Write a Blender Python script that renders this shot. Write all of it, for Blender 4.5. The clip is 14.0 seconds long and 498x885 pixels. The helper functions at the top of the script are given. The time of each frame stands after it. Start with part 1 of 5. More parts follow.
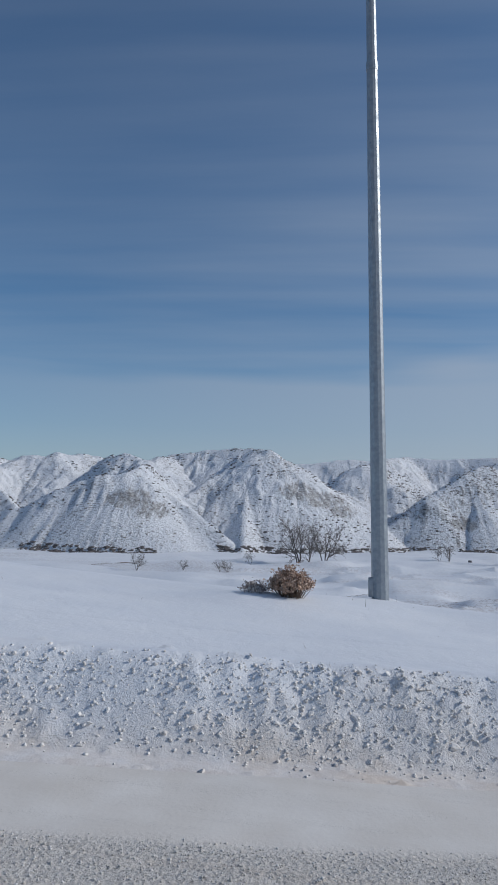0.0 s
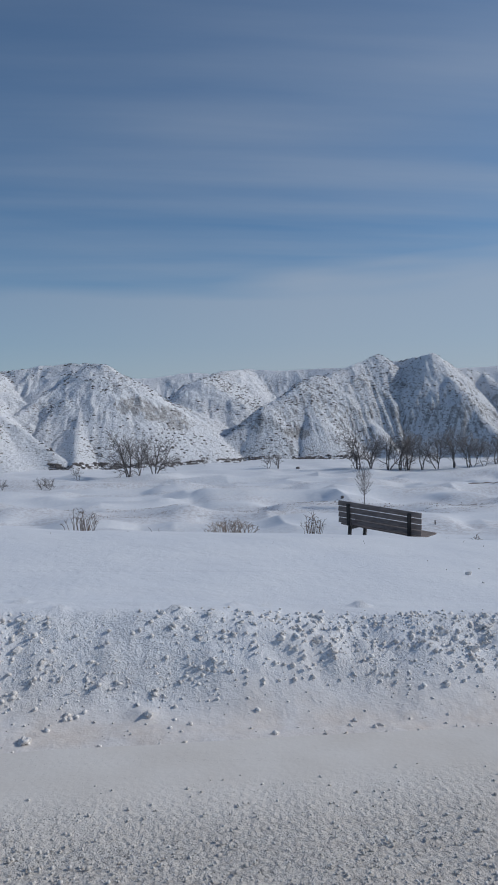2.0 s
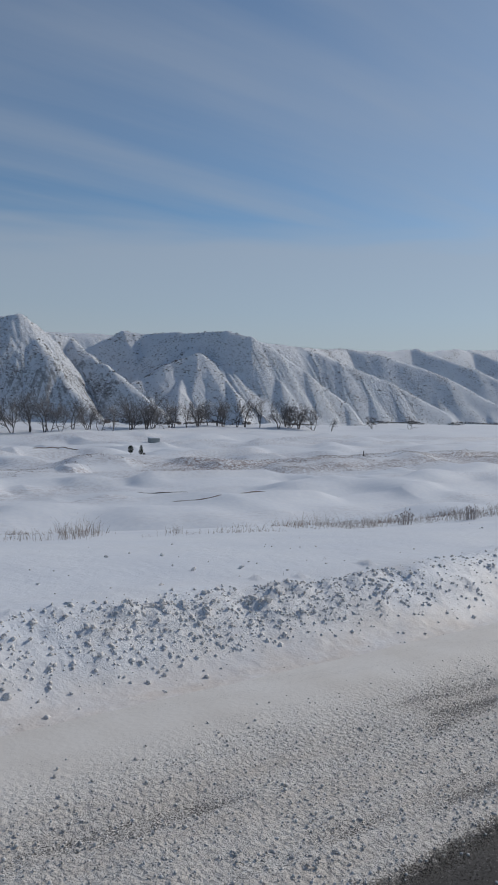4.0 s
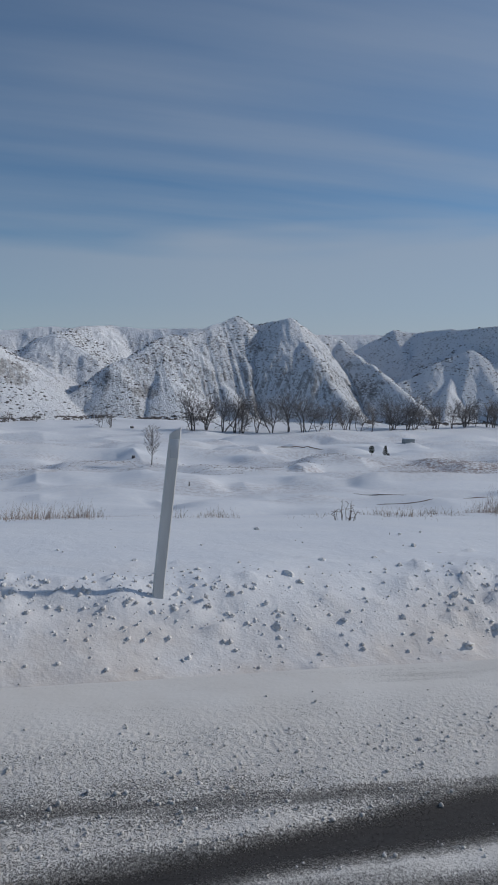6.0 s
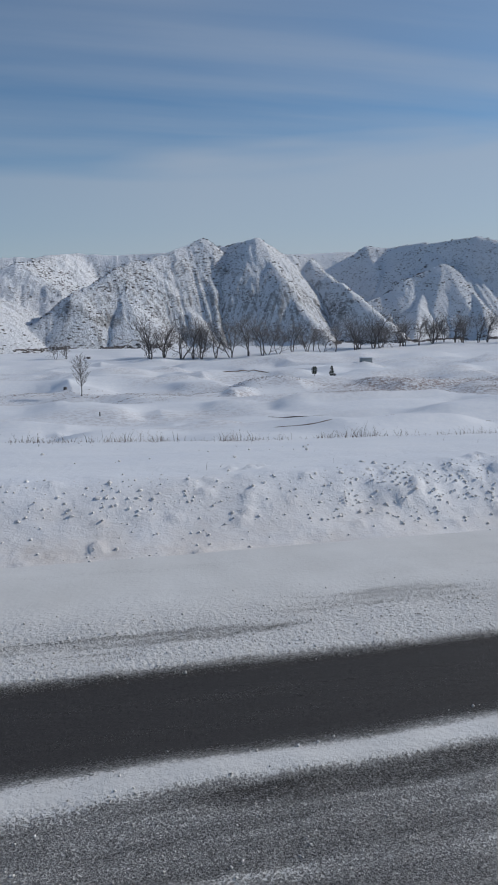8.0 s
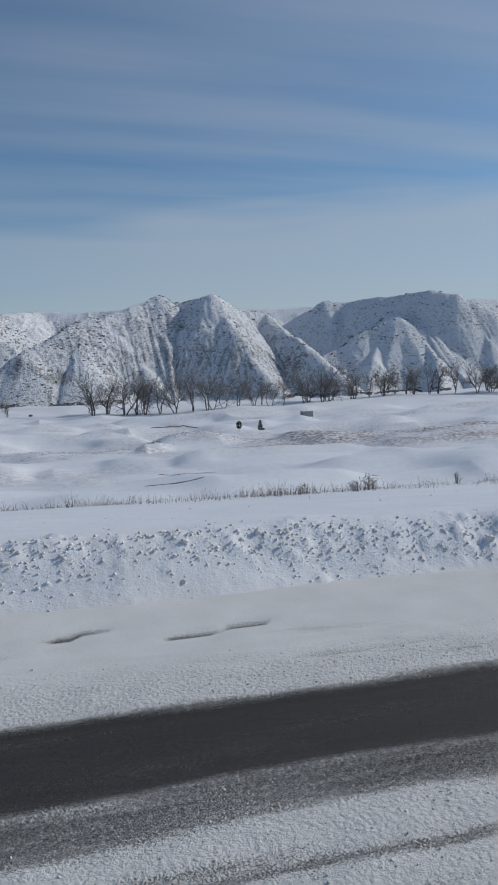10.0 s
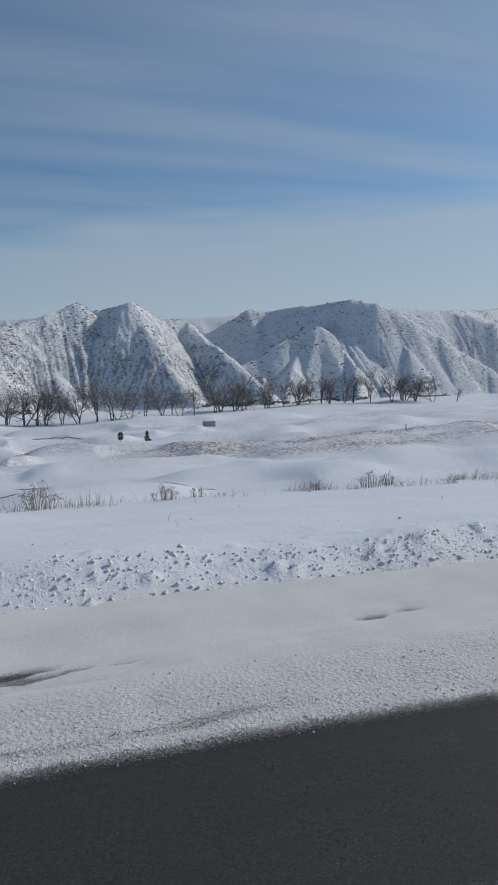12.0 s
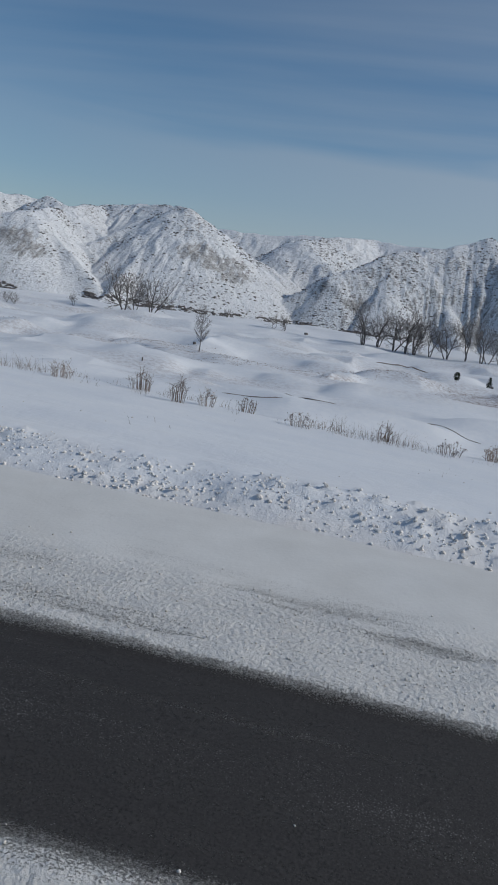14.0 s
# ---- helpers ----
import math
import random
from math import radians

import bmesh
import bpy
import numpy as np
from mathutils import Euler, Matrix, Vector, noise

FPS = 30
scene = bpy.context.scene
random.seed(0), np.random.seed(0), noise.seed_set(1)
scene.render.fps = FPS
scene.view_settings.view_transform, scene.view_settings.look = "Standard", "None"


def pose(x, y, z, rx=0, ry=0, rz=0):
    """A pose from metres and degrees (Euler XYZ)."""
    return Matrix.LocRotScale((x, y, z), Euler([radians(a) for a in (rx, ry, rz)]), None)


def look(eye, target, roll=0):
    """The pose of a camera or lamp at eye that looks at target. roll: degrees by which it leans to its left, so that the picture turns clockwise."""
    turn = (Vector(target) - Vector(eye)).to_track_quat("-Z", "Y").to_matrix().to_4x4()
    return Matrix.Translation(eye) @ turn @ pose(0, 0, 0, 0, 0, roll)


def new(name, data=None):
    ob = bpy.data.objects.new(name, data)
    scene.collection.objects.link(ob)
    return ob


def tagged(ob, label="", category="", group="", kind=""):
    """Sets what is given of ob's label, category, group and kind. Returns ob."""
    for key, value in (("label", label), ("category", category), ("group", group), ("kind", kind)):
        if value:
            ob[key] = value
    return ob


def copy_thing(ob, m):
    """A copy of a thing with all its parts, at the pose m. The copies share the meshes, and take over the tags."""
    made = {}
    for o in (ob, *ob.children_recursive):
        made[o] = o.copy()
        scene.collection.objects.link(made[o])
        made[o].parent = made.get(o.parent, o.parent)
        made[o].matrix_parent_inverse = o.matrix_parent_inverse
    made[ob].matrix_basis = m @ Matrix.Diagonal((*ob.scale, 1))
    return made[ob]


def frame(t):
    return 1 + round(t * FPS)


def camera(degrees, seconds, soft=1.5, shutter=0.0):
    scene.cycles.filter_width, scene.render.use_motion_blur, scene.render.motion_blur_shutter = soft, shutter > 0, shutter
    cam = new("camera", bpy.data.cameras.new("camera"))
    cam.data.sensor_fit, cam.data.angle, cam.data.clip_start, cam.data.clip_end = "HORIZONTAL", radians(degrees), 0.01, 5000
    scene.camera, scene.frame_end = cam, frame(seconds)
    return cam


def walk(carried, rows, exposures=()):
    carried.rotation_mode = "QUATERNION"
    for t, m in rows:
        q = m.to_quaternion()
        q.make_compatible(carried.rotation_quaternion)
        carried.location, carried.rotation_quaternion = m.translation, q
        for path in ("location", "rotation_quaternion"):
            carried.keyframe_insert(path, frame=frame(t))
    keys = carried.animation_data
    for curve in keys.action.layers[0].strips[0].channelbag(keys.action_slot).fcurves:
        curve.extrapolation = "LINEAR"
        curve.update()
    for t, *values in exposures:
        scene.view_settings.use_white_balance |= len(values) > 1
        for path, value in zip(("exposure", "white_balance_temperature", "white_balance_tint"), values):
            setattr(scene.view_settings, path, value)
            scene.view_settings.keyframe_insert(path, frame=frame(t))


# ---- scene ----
# ---- the camera: a phone held at the side window of a moving car ----
cam = camera(36.532, 14.0, soft=1.9)
# seconds, x, y, z, degrees up, degrees turned right, degrees of lean
PATH = [
    (0.0, 0.000, -4.689, 3.906, 5.329, -4.131, 1.376),
    (0.2, 1.351, -4.394, 3.822, 4.053, -4.881, 0.688),
    (0.3, 2.027, -4.247, 3.780, 3.530, -5.150, 0.330),
    (0.5, 3.379, -3.954, 3.697, 2.610, -4.609, -0.369),
    (1.0, 6.765, -3.240, 3.492, 0.893, 0.857, -1.083),
    (1.5, 10.165, -2.569, 3.297, -0.237, 5.785, -0.911),
    (2.0, 13.587, -1.963, 3.115, -1.069, 6.637, -0.778),
    (2.3, 15.654, -1.639, 3.015, -2.197, 12.563, 0.489),
    (2.5, 17.038, -1.442, 2.952, -2.377, 19.514, 0.884),
    (3.0, 20.533, -1.015, 2.805, -3.155, 28.335, 0.547),
    (3.2, 21.949, -0.868, 2.750, -3.598, 32.110, 0.416),
    (3.5, 24.098, -0.672, 2.667, -3.424, 36.547, 1.426),
    (3.7, 25.550, -0.555, 2.613, -3.274, 37.378, 2.167),
    (5.8, 42.024, 0.109, 1.943, -4.006, 14.625, 1.285),
    (6.0, 43.702, 0.119, 1.877, -3.864, 14.661, 1.411),
    (6.2, 45.394, 0.119, 1.813, -3.978, 14.859, 1.721),
    (6.3, 46.244, 0.115, 1.782, -4.333, 14.932, 1.627),
    (6.5, 47.951, 0.097, 1.724, -7.677, 14.909, 1.380),
    (6.8, 50.529, 0.048, 1.645, -11.423, 15.022, 2.513),
    (7.0, 52.255, 0.000, 1.600, -11.171, 14.886, 3.004),
    (7.2, 53.987, -0.061, 1.561, -10.523, 14.948, 2.210),
    (7.5, 56.596, -0.170, 1.513, -10.096, 14.906, -0.145),
    (7.7, 58.344, -0.250, 1.486, -9.957, 14.801, -0.770),
    (9.8, 77.521, -0.685, 1.091, -5.551, 16.162, -1.926),
    (10.0, 79.447, -0.639, 1.022, -5.454, 16.368, -1.840),
    (10.5, 84.332, -0.477, 0.834, -5.190, 16.859, -2.027),
    (11.0, 89.301, -0.284, 0.637, -5.100, 18.060, -1.962),
    (11.5, 94.337, -0.102, 0.450, -4.954, 18.845, -2.059),
    (12.0, 99.423, 0.027, 0.289, -4.877, 20.433, -1.887),
    (12.5, 104.547, 0.095, 0.158, -4.822, 23.490, -1.605),
    (13.0, 109.699, 0.117, 0.048, -4.851, 28.396, -0.963),
    (13.2, 111.766, 0.115, 0.009, -5.052, 28.193, -0.340),
    (13.5, 114.870, 0.107, -0.046, -5.697, 22.683, 1.631),
    (13.7, 116.941, 0.097, -0.082, -7.898, 10.371, 3.884),
    (13.9, 119.014, 0.087, -0.117, -10.759, -4.695, 6.415),
    (14.0, 120.050, 0.081, -0.134, -11.319, -9.017, 8.364),
]
walk(cam, [(t, pose(x, y, z, 90 + up, 0, -right) @ pose(0, 0, 0, 0, 0, lean)) for t, x, y, z, up, right, lean in PATH],
     [(0.0, -0.14, 6000, 10), (2.0, -0.18, 6050, 10), (3.5, -0.22, 6330, 10), (6.0, -0.29, 6150, 10), (6.5, -0.33, 6250, 10), (7.0, -0.08, 6250, 10), (7.7, -0.08, 6200, 10),
      (9.8, -0.09, 6200, 9), (11.5, -0.06, 6250, 8), (12.4, -0.05, 6300, 8), (13.0, -0.02, 6450, 8), (13.4, -0.05, 6450, 8), (14.0, -0.2, 6250, 8)])

# ---- sky and sun ----
SUN_ELEV, SUN_AZ = radians(31), radians(86)  # azimuth clockwise from +y
world = bpy.data.worlds.new("sky")
scene.world = world
world.use_nodes = True
wn, wl = world.node_tree.nodes, world.node_tree.links
wn.clear()


def wnode(kind, **props):
    n = wn.new(kind)
    for key, value in props.items():
        setattr(n, key, value)
    return n


w_out, w_bg = wnode("ShaderNodeOutputWorld"), wnode("ShaderNodeBackground")
sky = wnode("ShaderNodeTexSky", sky_type="NISHITA", sun_disc=False, sun_elevation=SUN_ELEV, sun_rotation=SUN_AZ,
            altitude=700.0, air_density=1.0, dust_density=1.0, ozone_density=4.2)
# thin streaks of high cloud, projected on a flat layer overhead
w_tc = wnode("ShaderNodeTexCoord")
w_sep = wnode("ShaderNodeSeparateXYZ")
w_up = wnode("ShaderNodeMath", operation="MAXIMUM")
w_up.inputs[1].default_value = 0.0
w_add = wnode("ShaderNodeMath", operation="ADD")
w_add.inputs[1].default_value = 0.06
w_dx, w_dy = wnode("ShaderNodeMath", operation="DIVIDE"), wnode("ShaderNodeMath", operation="DIVIDE")
w_comb = wnode("ShaderNodeCombineXYZ")
w_map = wnode("ShaderNodeMapping")
w_map.inputs["Rotation"].default_value = (0, 0, radians(12))
w_map.inputs["Scale"].default_value = (0.16, 0.62, 1.0)
w_n1 = wnode("ShaderNodeTexNoise")
w_n1.inputs["Scale"].default_value, w_n1.inputs["Detail"].default_value = 1.3, 4.0
w_n1.inputs["Roughness"].default_value, w_n1.inputs["Distortion"].default_value = 0.5, 0.4
w_ramp = wnode("ShaderNodeMapRange")
for k, v in (("From Min", 0.36), ("From Max", 0.74), ("To Min", 0.0), ("To Max", 0.50)):
    w_ramp.inputs[k].default_value = v
# a flat bank of haze lies along the horizon, its top soft and uneven
w_haze = wnode("ShaderNodeMapRange", interpolation_type="SMOOTHSTEP")
for k, v in (("From Min", 0.165), ("From Max", 0.235), ("To Min", 0.60), ("To Max", 0.0)):
    w_haze.inputs[k].default_value = v
w_low = wnode("ShaderNodeMapRange")
for k, v in (("From Min", 0.0), ("From Max", 0.11), ("To Min", 0.30), ("To Max", 0.0)):
    w_low.inputs[k].default_value = v
w_hmap = wnode("ShaderNodeMapping")
w_hmap.inputs["Scale"].default_value = (1.0, 1.0, 9.0)
w_hn = wnode("ShaderNodeTexNoise")
w_hn.inputs["Scale"].default_value, w_hn.inputs["Detail"].default_value = 1.7, 3.0
w_hoff = wnode("ShaderNodeMapRange")
for k, v in (("From Min", 0.3), ("From Max", 0.7), ("To Min", -0.035), ("To Max", 0.035)):
    w_hoff.inputs[k].default_value = v
w_hz = wnode("ShaderNodeMath", operation="ADD")
w_hmul = wnode("ShaderNodeMath", operation="MULTIPLY")
w_hadd = wnode("ShaderNodeMath", operation="ADD")
w_hside = wnode("ShaderNodeMapRange")
for k, v in (("From Min", -0.45), ("From Max", 0.2), ("To Min", 0.35), ("To Max", 1.0)):
    w_hside.inputs[k].default_value = v
w_n2 = wnode("ShaderNodeTexNoise")
w_n2.inputs["Scale"].default_value, w_n2.inputs["Detail"].default_value = 3.4, 5.0
w_map2 = wnode("ShaderNodeMapping")
w_map2.inputs["Rotation"].default_value = (0, 0, radians(16))
w_map2.inputs["Scale"].default_value = (0.13, 0.95, 1.0)
w_wisp = wnode("ShaderNodeMapRange")
for k, v in (("From Min", 0.36), ("From Max", 0.74), ("To Min", -0.08), ("To Max", 0.16)):
    w_wisp.inputs[k].default_value = v
w_wadd = wnode("ShaderNodeMath", operation="ADD")
w_max = wnode("ShaderNodeMath", operation="MAXIMUM")
w_mix = wnode("ShaderNodeMix", data_type="RGBA")
w_mix.inputs["B"].default_value = (4.75, 5.15, 5.7, 1)
wl.new(w_tc.outputs["Generated"], w_sep.inputs[0])
wl.new(w_sep.outputs["Z"], w_up.inputs[0])
wl.new(w_up.outputs[0], w_add.inputs[0])
wl.new(w_sep.outputs["X"], w_dx.inputs[0])
wl.new(w_sep.outputs["Y"], w_dy.inputs[0])
wl.new(w_add.outputs[0], w_dx.inputs[1])
wl.new(w_add.outputs[0], w_dy.inputs[1])
wl.new(w_dx.outputs[0], w_comb.inputs["X"])
wl.new(w_dy.outputs[0], w_comb.inputs["Y"])
wl.new(w_comb.outputs[0], w_map.inputs["Vector"])
wl.new(w_map.outputs[0], w_n1.inputs["Vector"])
wl.new(w_n1.outputs["Fac"], w_ramp.inputs["Value"])
wl.new(w_tc.outputs["Generated"], w_hmap.inputs["Vector"])
wl.new(w_hmap.outputs[0], w_hn.inputs["Vector"])
wl.new(w_hn.outputs["Fac"], w_hoff.inputs["Value"])
wl.new(w_sep.outputs["Z"], w_hz.inputs[0])
wl.new(w_hoff.outputs[0], w_hz.inputs[1])
wl.new(w_hz.outputs[0], w_haze.inputs["Value"])
wl.new(w_sep.outputs["Z"], w_low.inputs["Value"])
wl.new(w_sep.outputs["X"], w_hside.inputs["Value"])
wl.new(w_haze.outputs[0], w_hmul.inputs[0])
wl.new(w_hside.outputs[0], w_hmul.inputs[1])
wl.new(w_hmul.outputs[0], w_hadd.inputs[0])
wl.new(w_low.outputs[0], w_hadd.inputs[1])
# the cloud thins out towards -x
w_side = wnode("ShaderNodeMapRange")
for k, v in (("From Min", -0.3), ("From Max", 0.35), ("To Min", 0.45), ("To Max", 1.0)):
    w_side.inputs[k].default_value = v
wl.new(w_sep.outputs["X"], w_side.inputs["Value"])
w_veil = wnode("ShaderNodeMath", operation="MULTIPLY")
wl.new(w_comb.outputs[0], w_map2.inputs["Vector"])
wl.new(w_map2.outputs[0], w_n2.inputs["Vector"])
wl.new(w_n2.outputs["Fac"], w_wisp.inputs["Value"])
wl.new(w_ramp.outputs[0], w_wadd.inputs[0])
wl.new(w_wisp.outputs[0], w_wadd.inputs[1])
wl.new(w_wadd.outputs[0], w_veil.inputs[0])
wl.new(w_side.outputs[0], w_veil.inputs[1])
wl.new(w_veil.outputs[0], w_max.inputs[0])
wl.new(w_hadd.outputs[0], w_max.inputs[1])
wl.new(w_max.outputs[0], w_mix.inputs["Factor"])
w_tone = wnode("ShaderNodeMix", data_type="RGBA", blend_type="MULTIPLY")
w_tone.inputs["Factor"].default_value = 1.0
w_tone.inputs["B"].default_value = (0.90, 1.0, 0.985, 1)  # tints the sky, mostly less red
wl.new(sky.outputs[0], w_tone.inputs["A"])
wl.new(w_tone.outputs["Result"], w_mix.inputs["A"])
wl.new(w_mix.outputs["Result"], w_bg.inputs["Color"])
w_bg.inputs["Strength"].default_value = 0.088
wl.new(w_bg.outputs[0], w_out.inputs["Surface"])

sun_data = bpy.data.lights.new("sun", "SUN")
sun_data.energy, sun_data.angle, sun_data.color = 2.5, radians(1.0), (1.0, 0.92, 0.81)
sun = new("sun", sun_data)
sun_way = Vector((math.sin(SUN_AZ) * math.cos(SUN_ELEV), math.cos(SUN_AZ) * math.cos(SUN_ELEV), math.sin(SUN_ELEV)))
sun.matrix_world = look((60, -60, 80), Vector((60, -60, 80)) - sun_way)

# ---- materials ----
class Mat:
    """A small wrapper to write node materials."""

    def __init__(self, name, rough=0.6, metal=0.0, spec=0.5):
        self.m = bpy.data.materials.new(name)
        self.m.use_nodes = True
        self.t = self.m.node_tree
        self.b = self.t.nodes["Principled BSDF"]
        self.b.inputs["Roughness"].default_value = rough
        self.b.inputs["Metallic"].default_value = metal
        self.b.inputs["Specular IOR Level"].default_value = spec
        self.pos = self.t.nodes.new("ShaderNodeNewGeometry").outputs["Position"]

    def node(self, kind, **props):
        n = self.t.nodes.new(kind)
        for key, value in props.items():
            setattr(n, key, value)
        return n

    def link(self, a, b):
        self.t.links.new(a, b)

    def put(self, socket, value):
        if isinstance(value, bpy.types.NodeSocket):
            self.link(value, socket)
        else:
            socket.default_value = value

    def noise(self, scale, detail=4.0, rough=0.55, vec=None, stretch=None, distort=0.0):
        v = vec or self.pos
        if stretch:
            mp = self.node("ShaderNodeMapping")
            mp.inputs["Scale"].default_value = stretch
            self.link(v, mp.inputs["Vector"])
            v = mp.outputs[0]
        n = self.node("ShaderNodeTexNoise")
        self.link(v, n.inputs["Vector"])
        n.inputs["Scale"].default_value, n.inputs["Detail"].default_value = scale, detail
        n.inputs["Roughness"].default_value, n.inputs["Distortion"].default_value = rough, distort
        return n.outputs["Fac"]

    def cells(self, scale, vec=None, feature="F1"):
        n = self.node("ShaderNodeTexVoronoi", feature=feature)
        self.link(vec or self.pos, n.inputs["Vector"])
        n.inputs["Scale"].default_value = scale
        return n.outputs["Distance"]

    def ramp(self, fac, lo, hi, a=0.0, b=1.0):
        n = self.node("ShaderNodeMapRange")
        self.put(n.inputs["Value"], fac)
        for k, v in (("From Min", lo), ("From Max", hi), ("To Min", a), ("To Max", b)):
            n.inputs[k].default_value = v
        return n.outputs[0]

    def math(self, op, a, b=0.0):
        n = self.node("ShaderNodeMath", operation=op)
        self.put(n.inputs[0], a)
        self.put(n.inputs[1], b)
        return n.outputs[0]

    def mix(self, fac, a, b):
        n = self.node("ShaderNodeMix", data_type="RGBA")
        self.put(n.inputs["Factor"], fac)
        self.put(n.inputs["A"], (*a, 1) if isinstance(a, tuple) else a)
        self.put(n.inputs["B"], (*b, 1) if isinstance(b, tuple) else b)
        return n.outputs["Result"]

    def attr(self, name):
        n = self.node("ShaderNodeAttribute")
        n.attribute_name = name
        return n.outputs["Fac"]

    def island(self):
        return self.node("ShaderNodeNewGeometry").outputs["Random Per Island"]

    def colour(self, c):
        self.put(self.b.inputs["Base Color"], (*c, 1) if isinstance(c, tuple) else c)
        return self

    def rough(self, r):
        self.put(self.b.inputs["Roughness"], r)
        return self

    def bump(self, *layers):
        """Layers of (height, metres of depth)."""
        prev = None
        for h, d in layers:
            n = self.node("ShaderNodeBump")
            n.inputs["Strength"].default_value, n.inputs["Distance"].default_value = 1.0, d
            self.link(h, n.inputs["Height"])
            if prev:
                self.link(prev, n.inputs["Normal"])
            prev = n.outputs[0]
        self.link(prev, self.b.inputs["Normal"])
        return self

# ---- lie of the land ----
def lattice(ix, iy, seed):
    n = (ix.astype(np.int64) * 374761393 + iy.astype(np.int64) * 668265263 + seed * 974634777) & 0xFFFFFFFF
    n = ((n ^ (n >> 13)) * 1274126177) & 0xFFFFFFFF
    return ((n ^ (n >> 16)) & 0xFFFF) / 65535.0


def vnoise(x, y, seed=0):
    """Smooth value noise, 0 to 1."""
    x, y = np.asarray(x, float), np.asarray(y, float)
    ix, iy = np.floor(x), np.floor(y)
    fx, fy = x - ix, y - iy
    fx, fy = fx * fx * fx * (fx * (fx * 6 - 15) + 10), fy * fy * fy * (fy * (fy * 6 - 15) + 10)
    a, b = lattice(ix, iy, seed), lattice(ix + 1, iy, seed)
    c, d = lattice(ix, iy + 1, seed), lattice(ix + 1, iy + 1, seed)
    return (a + (b - a) * fx) * (1 - fy) + (c + (d - c) * fx) * fy


def fbm(x, y, octaves=4, seed=0, gain=0.5):
    total, amp, norm = 0.0, 1.0, 0.0
    for o in range(octaves):
        total = total + amp * vnoise(x * 2 ** o + 17.3 * o, y * 2 ** o - 9.1 * o, seed + o)
        norm += amp
        amp *= gain
    return total / norm


def ridged(x, y, octaves=4, seed=0, gain=0.5):
    total, amp, norm = 0.0, 1.0, 0.0
    for o in range(octaves):
        total = total + amp * (1 - np.abs(2 * vnoise(x * 2 ** o + 5.7 * o, y * 2 ** o + 3.1 * o, seed + o) - 1))
        norm += amp
        amp *= gain
    return total / norm


def sstep(v, lo, hi):
    t = np.clip((np.asarray(v, float) - lo) / (hi - lo), 0, 1)
    return t * t * (3 - 2 * t)


def road_y(x):
    """Across: the line of the road, which bends gently."""
    c = np.clip(x, -25, 118)
    return -0.000571699 * c * c + 0.106308 * c + -4.23932 + (np.asarray(x) - c) * np.where(np.asarray(x) < 0, 0.1046, -0.007)


def road_z(x):
    """Along: the road runs downhill."""
    c = np.clip(x, -40, 150)
    return 0.000120445 * c * c + -0.0466409 * c + 2.16724


VALLEY = -16.6


def berm_foot(x):
    return np.interp(x, [-20, 0, 12, 18, 24, 34, 44, 50, 60, 70, 86, 120], [4.98, 4.98, 5.03, 4.9, 4.85, 4.75, 4.5, 4.75, 4.75, 4.6, 4.25, 4.5])


def berm_wide(x):
    return np.interp(x, [0, 24, 44, 50, 75, 86, 120], [0.52, 0.52, 0.75, 1.0, 0.7, 0.5, 0.55])


def crumb_low(x):
    """Where up the ridge the loose crumbs begin."""
    return np.interp(x, [0, 10, 18, 32, 48, 64, 72, 78, 95, 106], [0, 0.05, 0.28, 0.3, 0.3, 0.3, 0.3, 0.42, 0.38, 0.15])


def edge_shift(x):
    """How much nearer to the road the bank breaks off."""
    return np.interp(x, [0, 18, 24, 36, 50, 90, 120], [0.0, 0.0, -1.3, -1.3, -0.8, -1.3, -1.8])


def clod_field(x, y, cell, rmin, rmax, keep, seed):
    """Height of round lumps lying about, one at most a cell; keep: the share of cells that hold one."""
    gx_, gy_ = np.floor(x / cell), np.floor(y / cell)
    best = np.zeros(np.shape(x))
    for ox in (-1, 0, 1):
        for oy in (-1, 0, 1):
            ix, iy = gx_ + ox, gy_ + oy
            px, py = (ix + lattice(ix, iy, seed)) * cell, (iy + lattice(ix, iy, seed + 1)) * cell
            r = rmin + (rmax - rmin) * lattice(ix, iy, seed + 2) ** 2.5
            q = lattice(ix, iy, seed + 4) * 1.2 + 0.7
            d2 = ((x - px) * q) ** 2 + ((y - py) / q) ** 2
            on = lattice(ix, iy, seed + 3) < keep
            best = np.maximum(best, np.where(on, np.sqrt(np.maximum(0, r * r - d2)) * 1.1, 0))
    return best


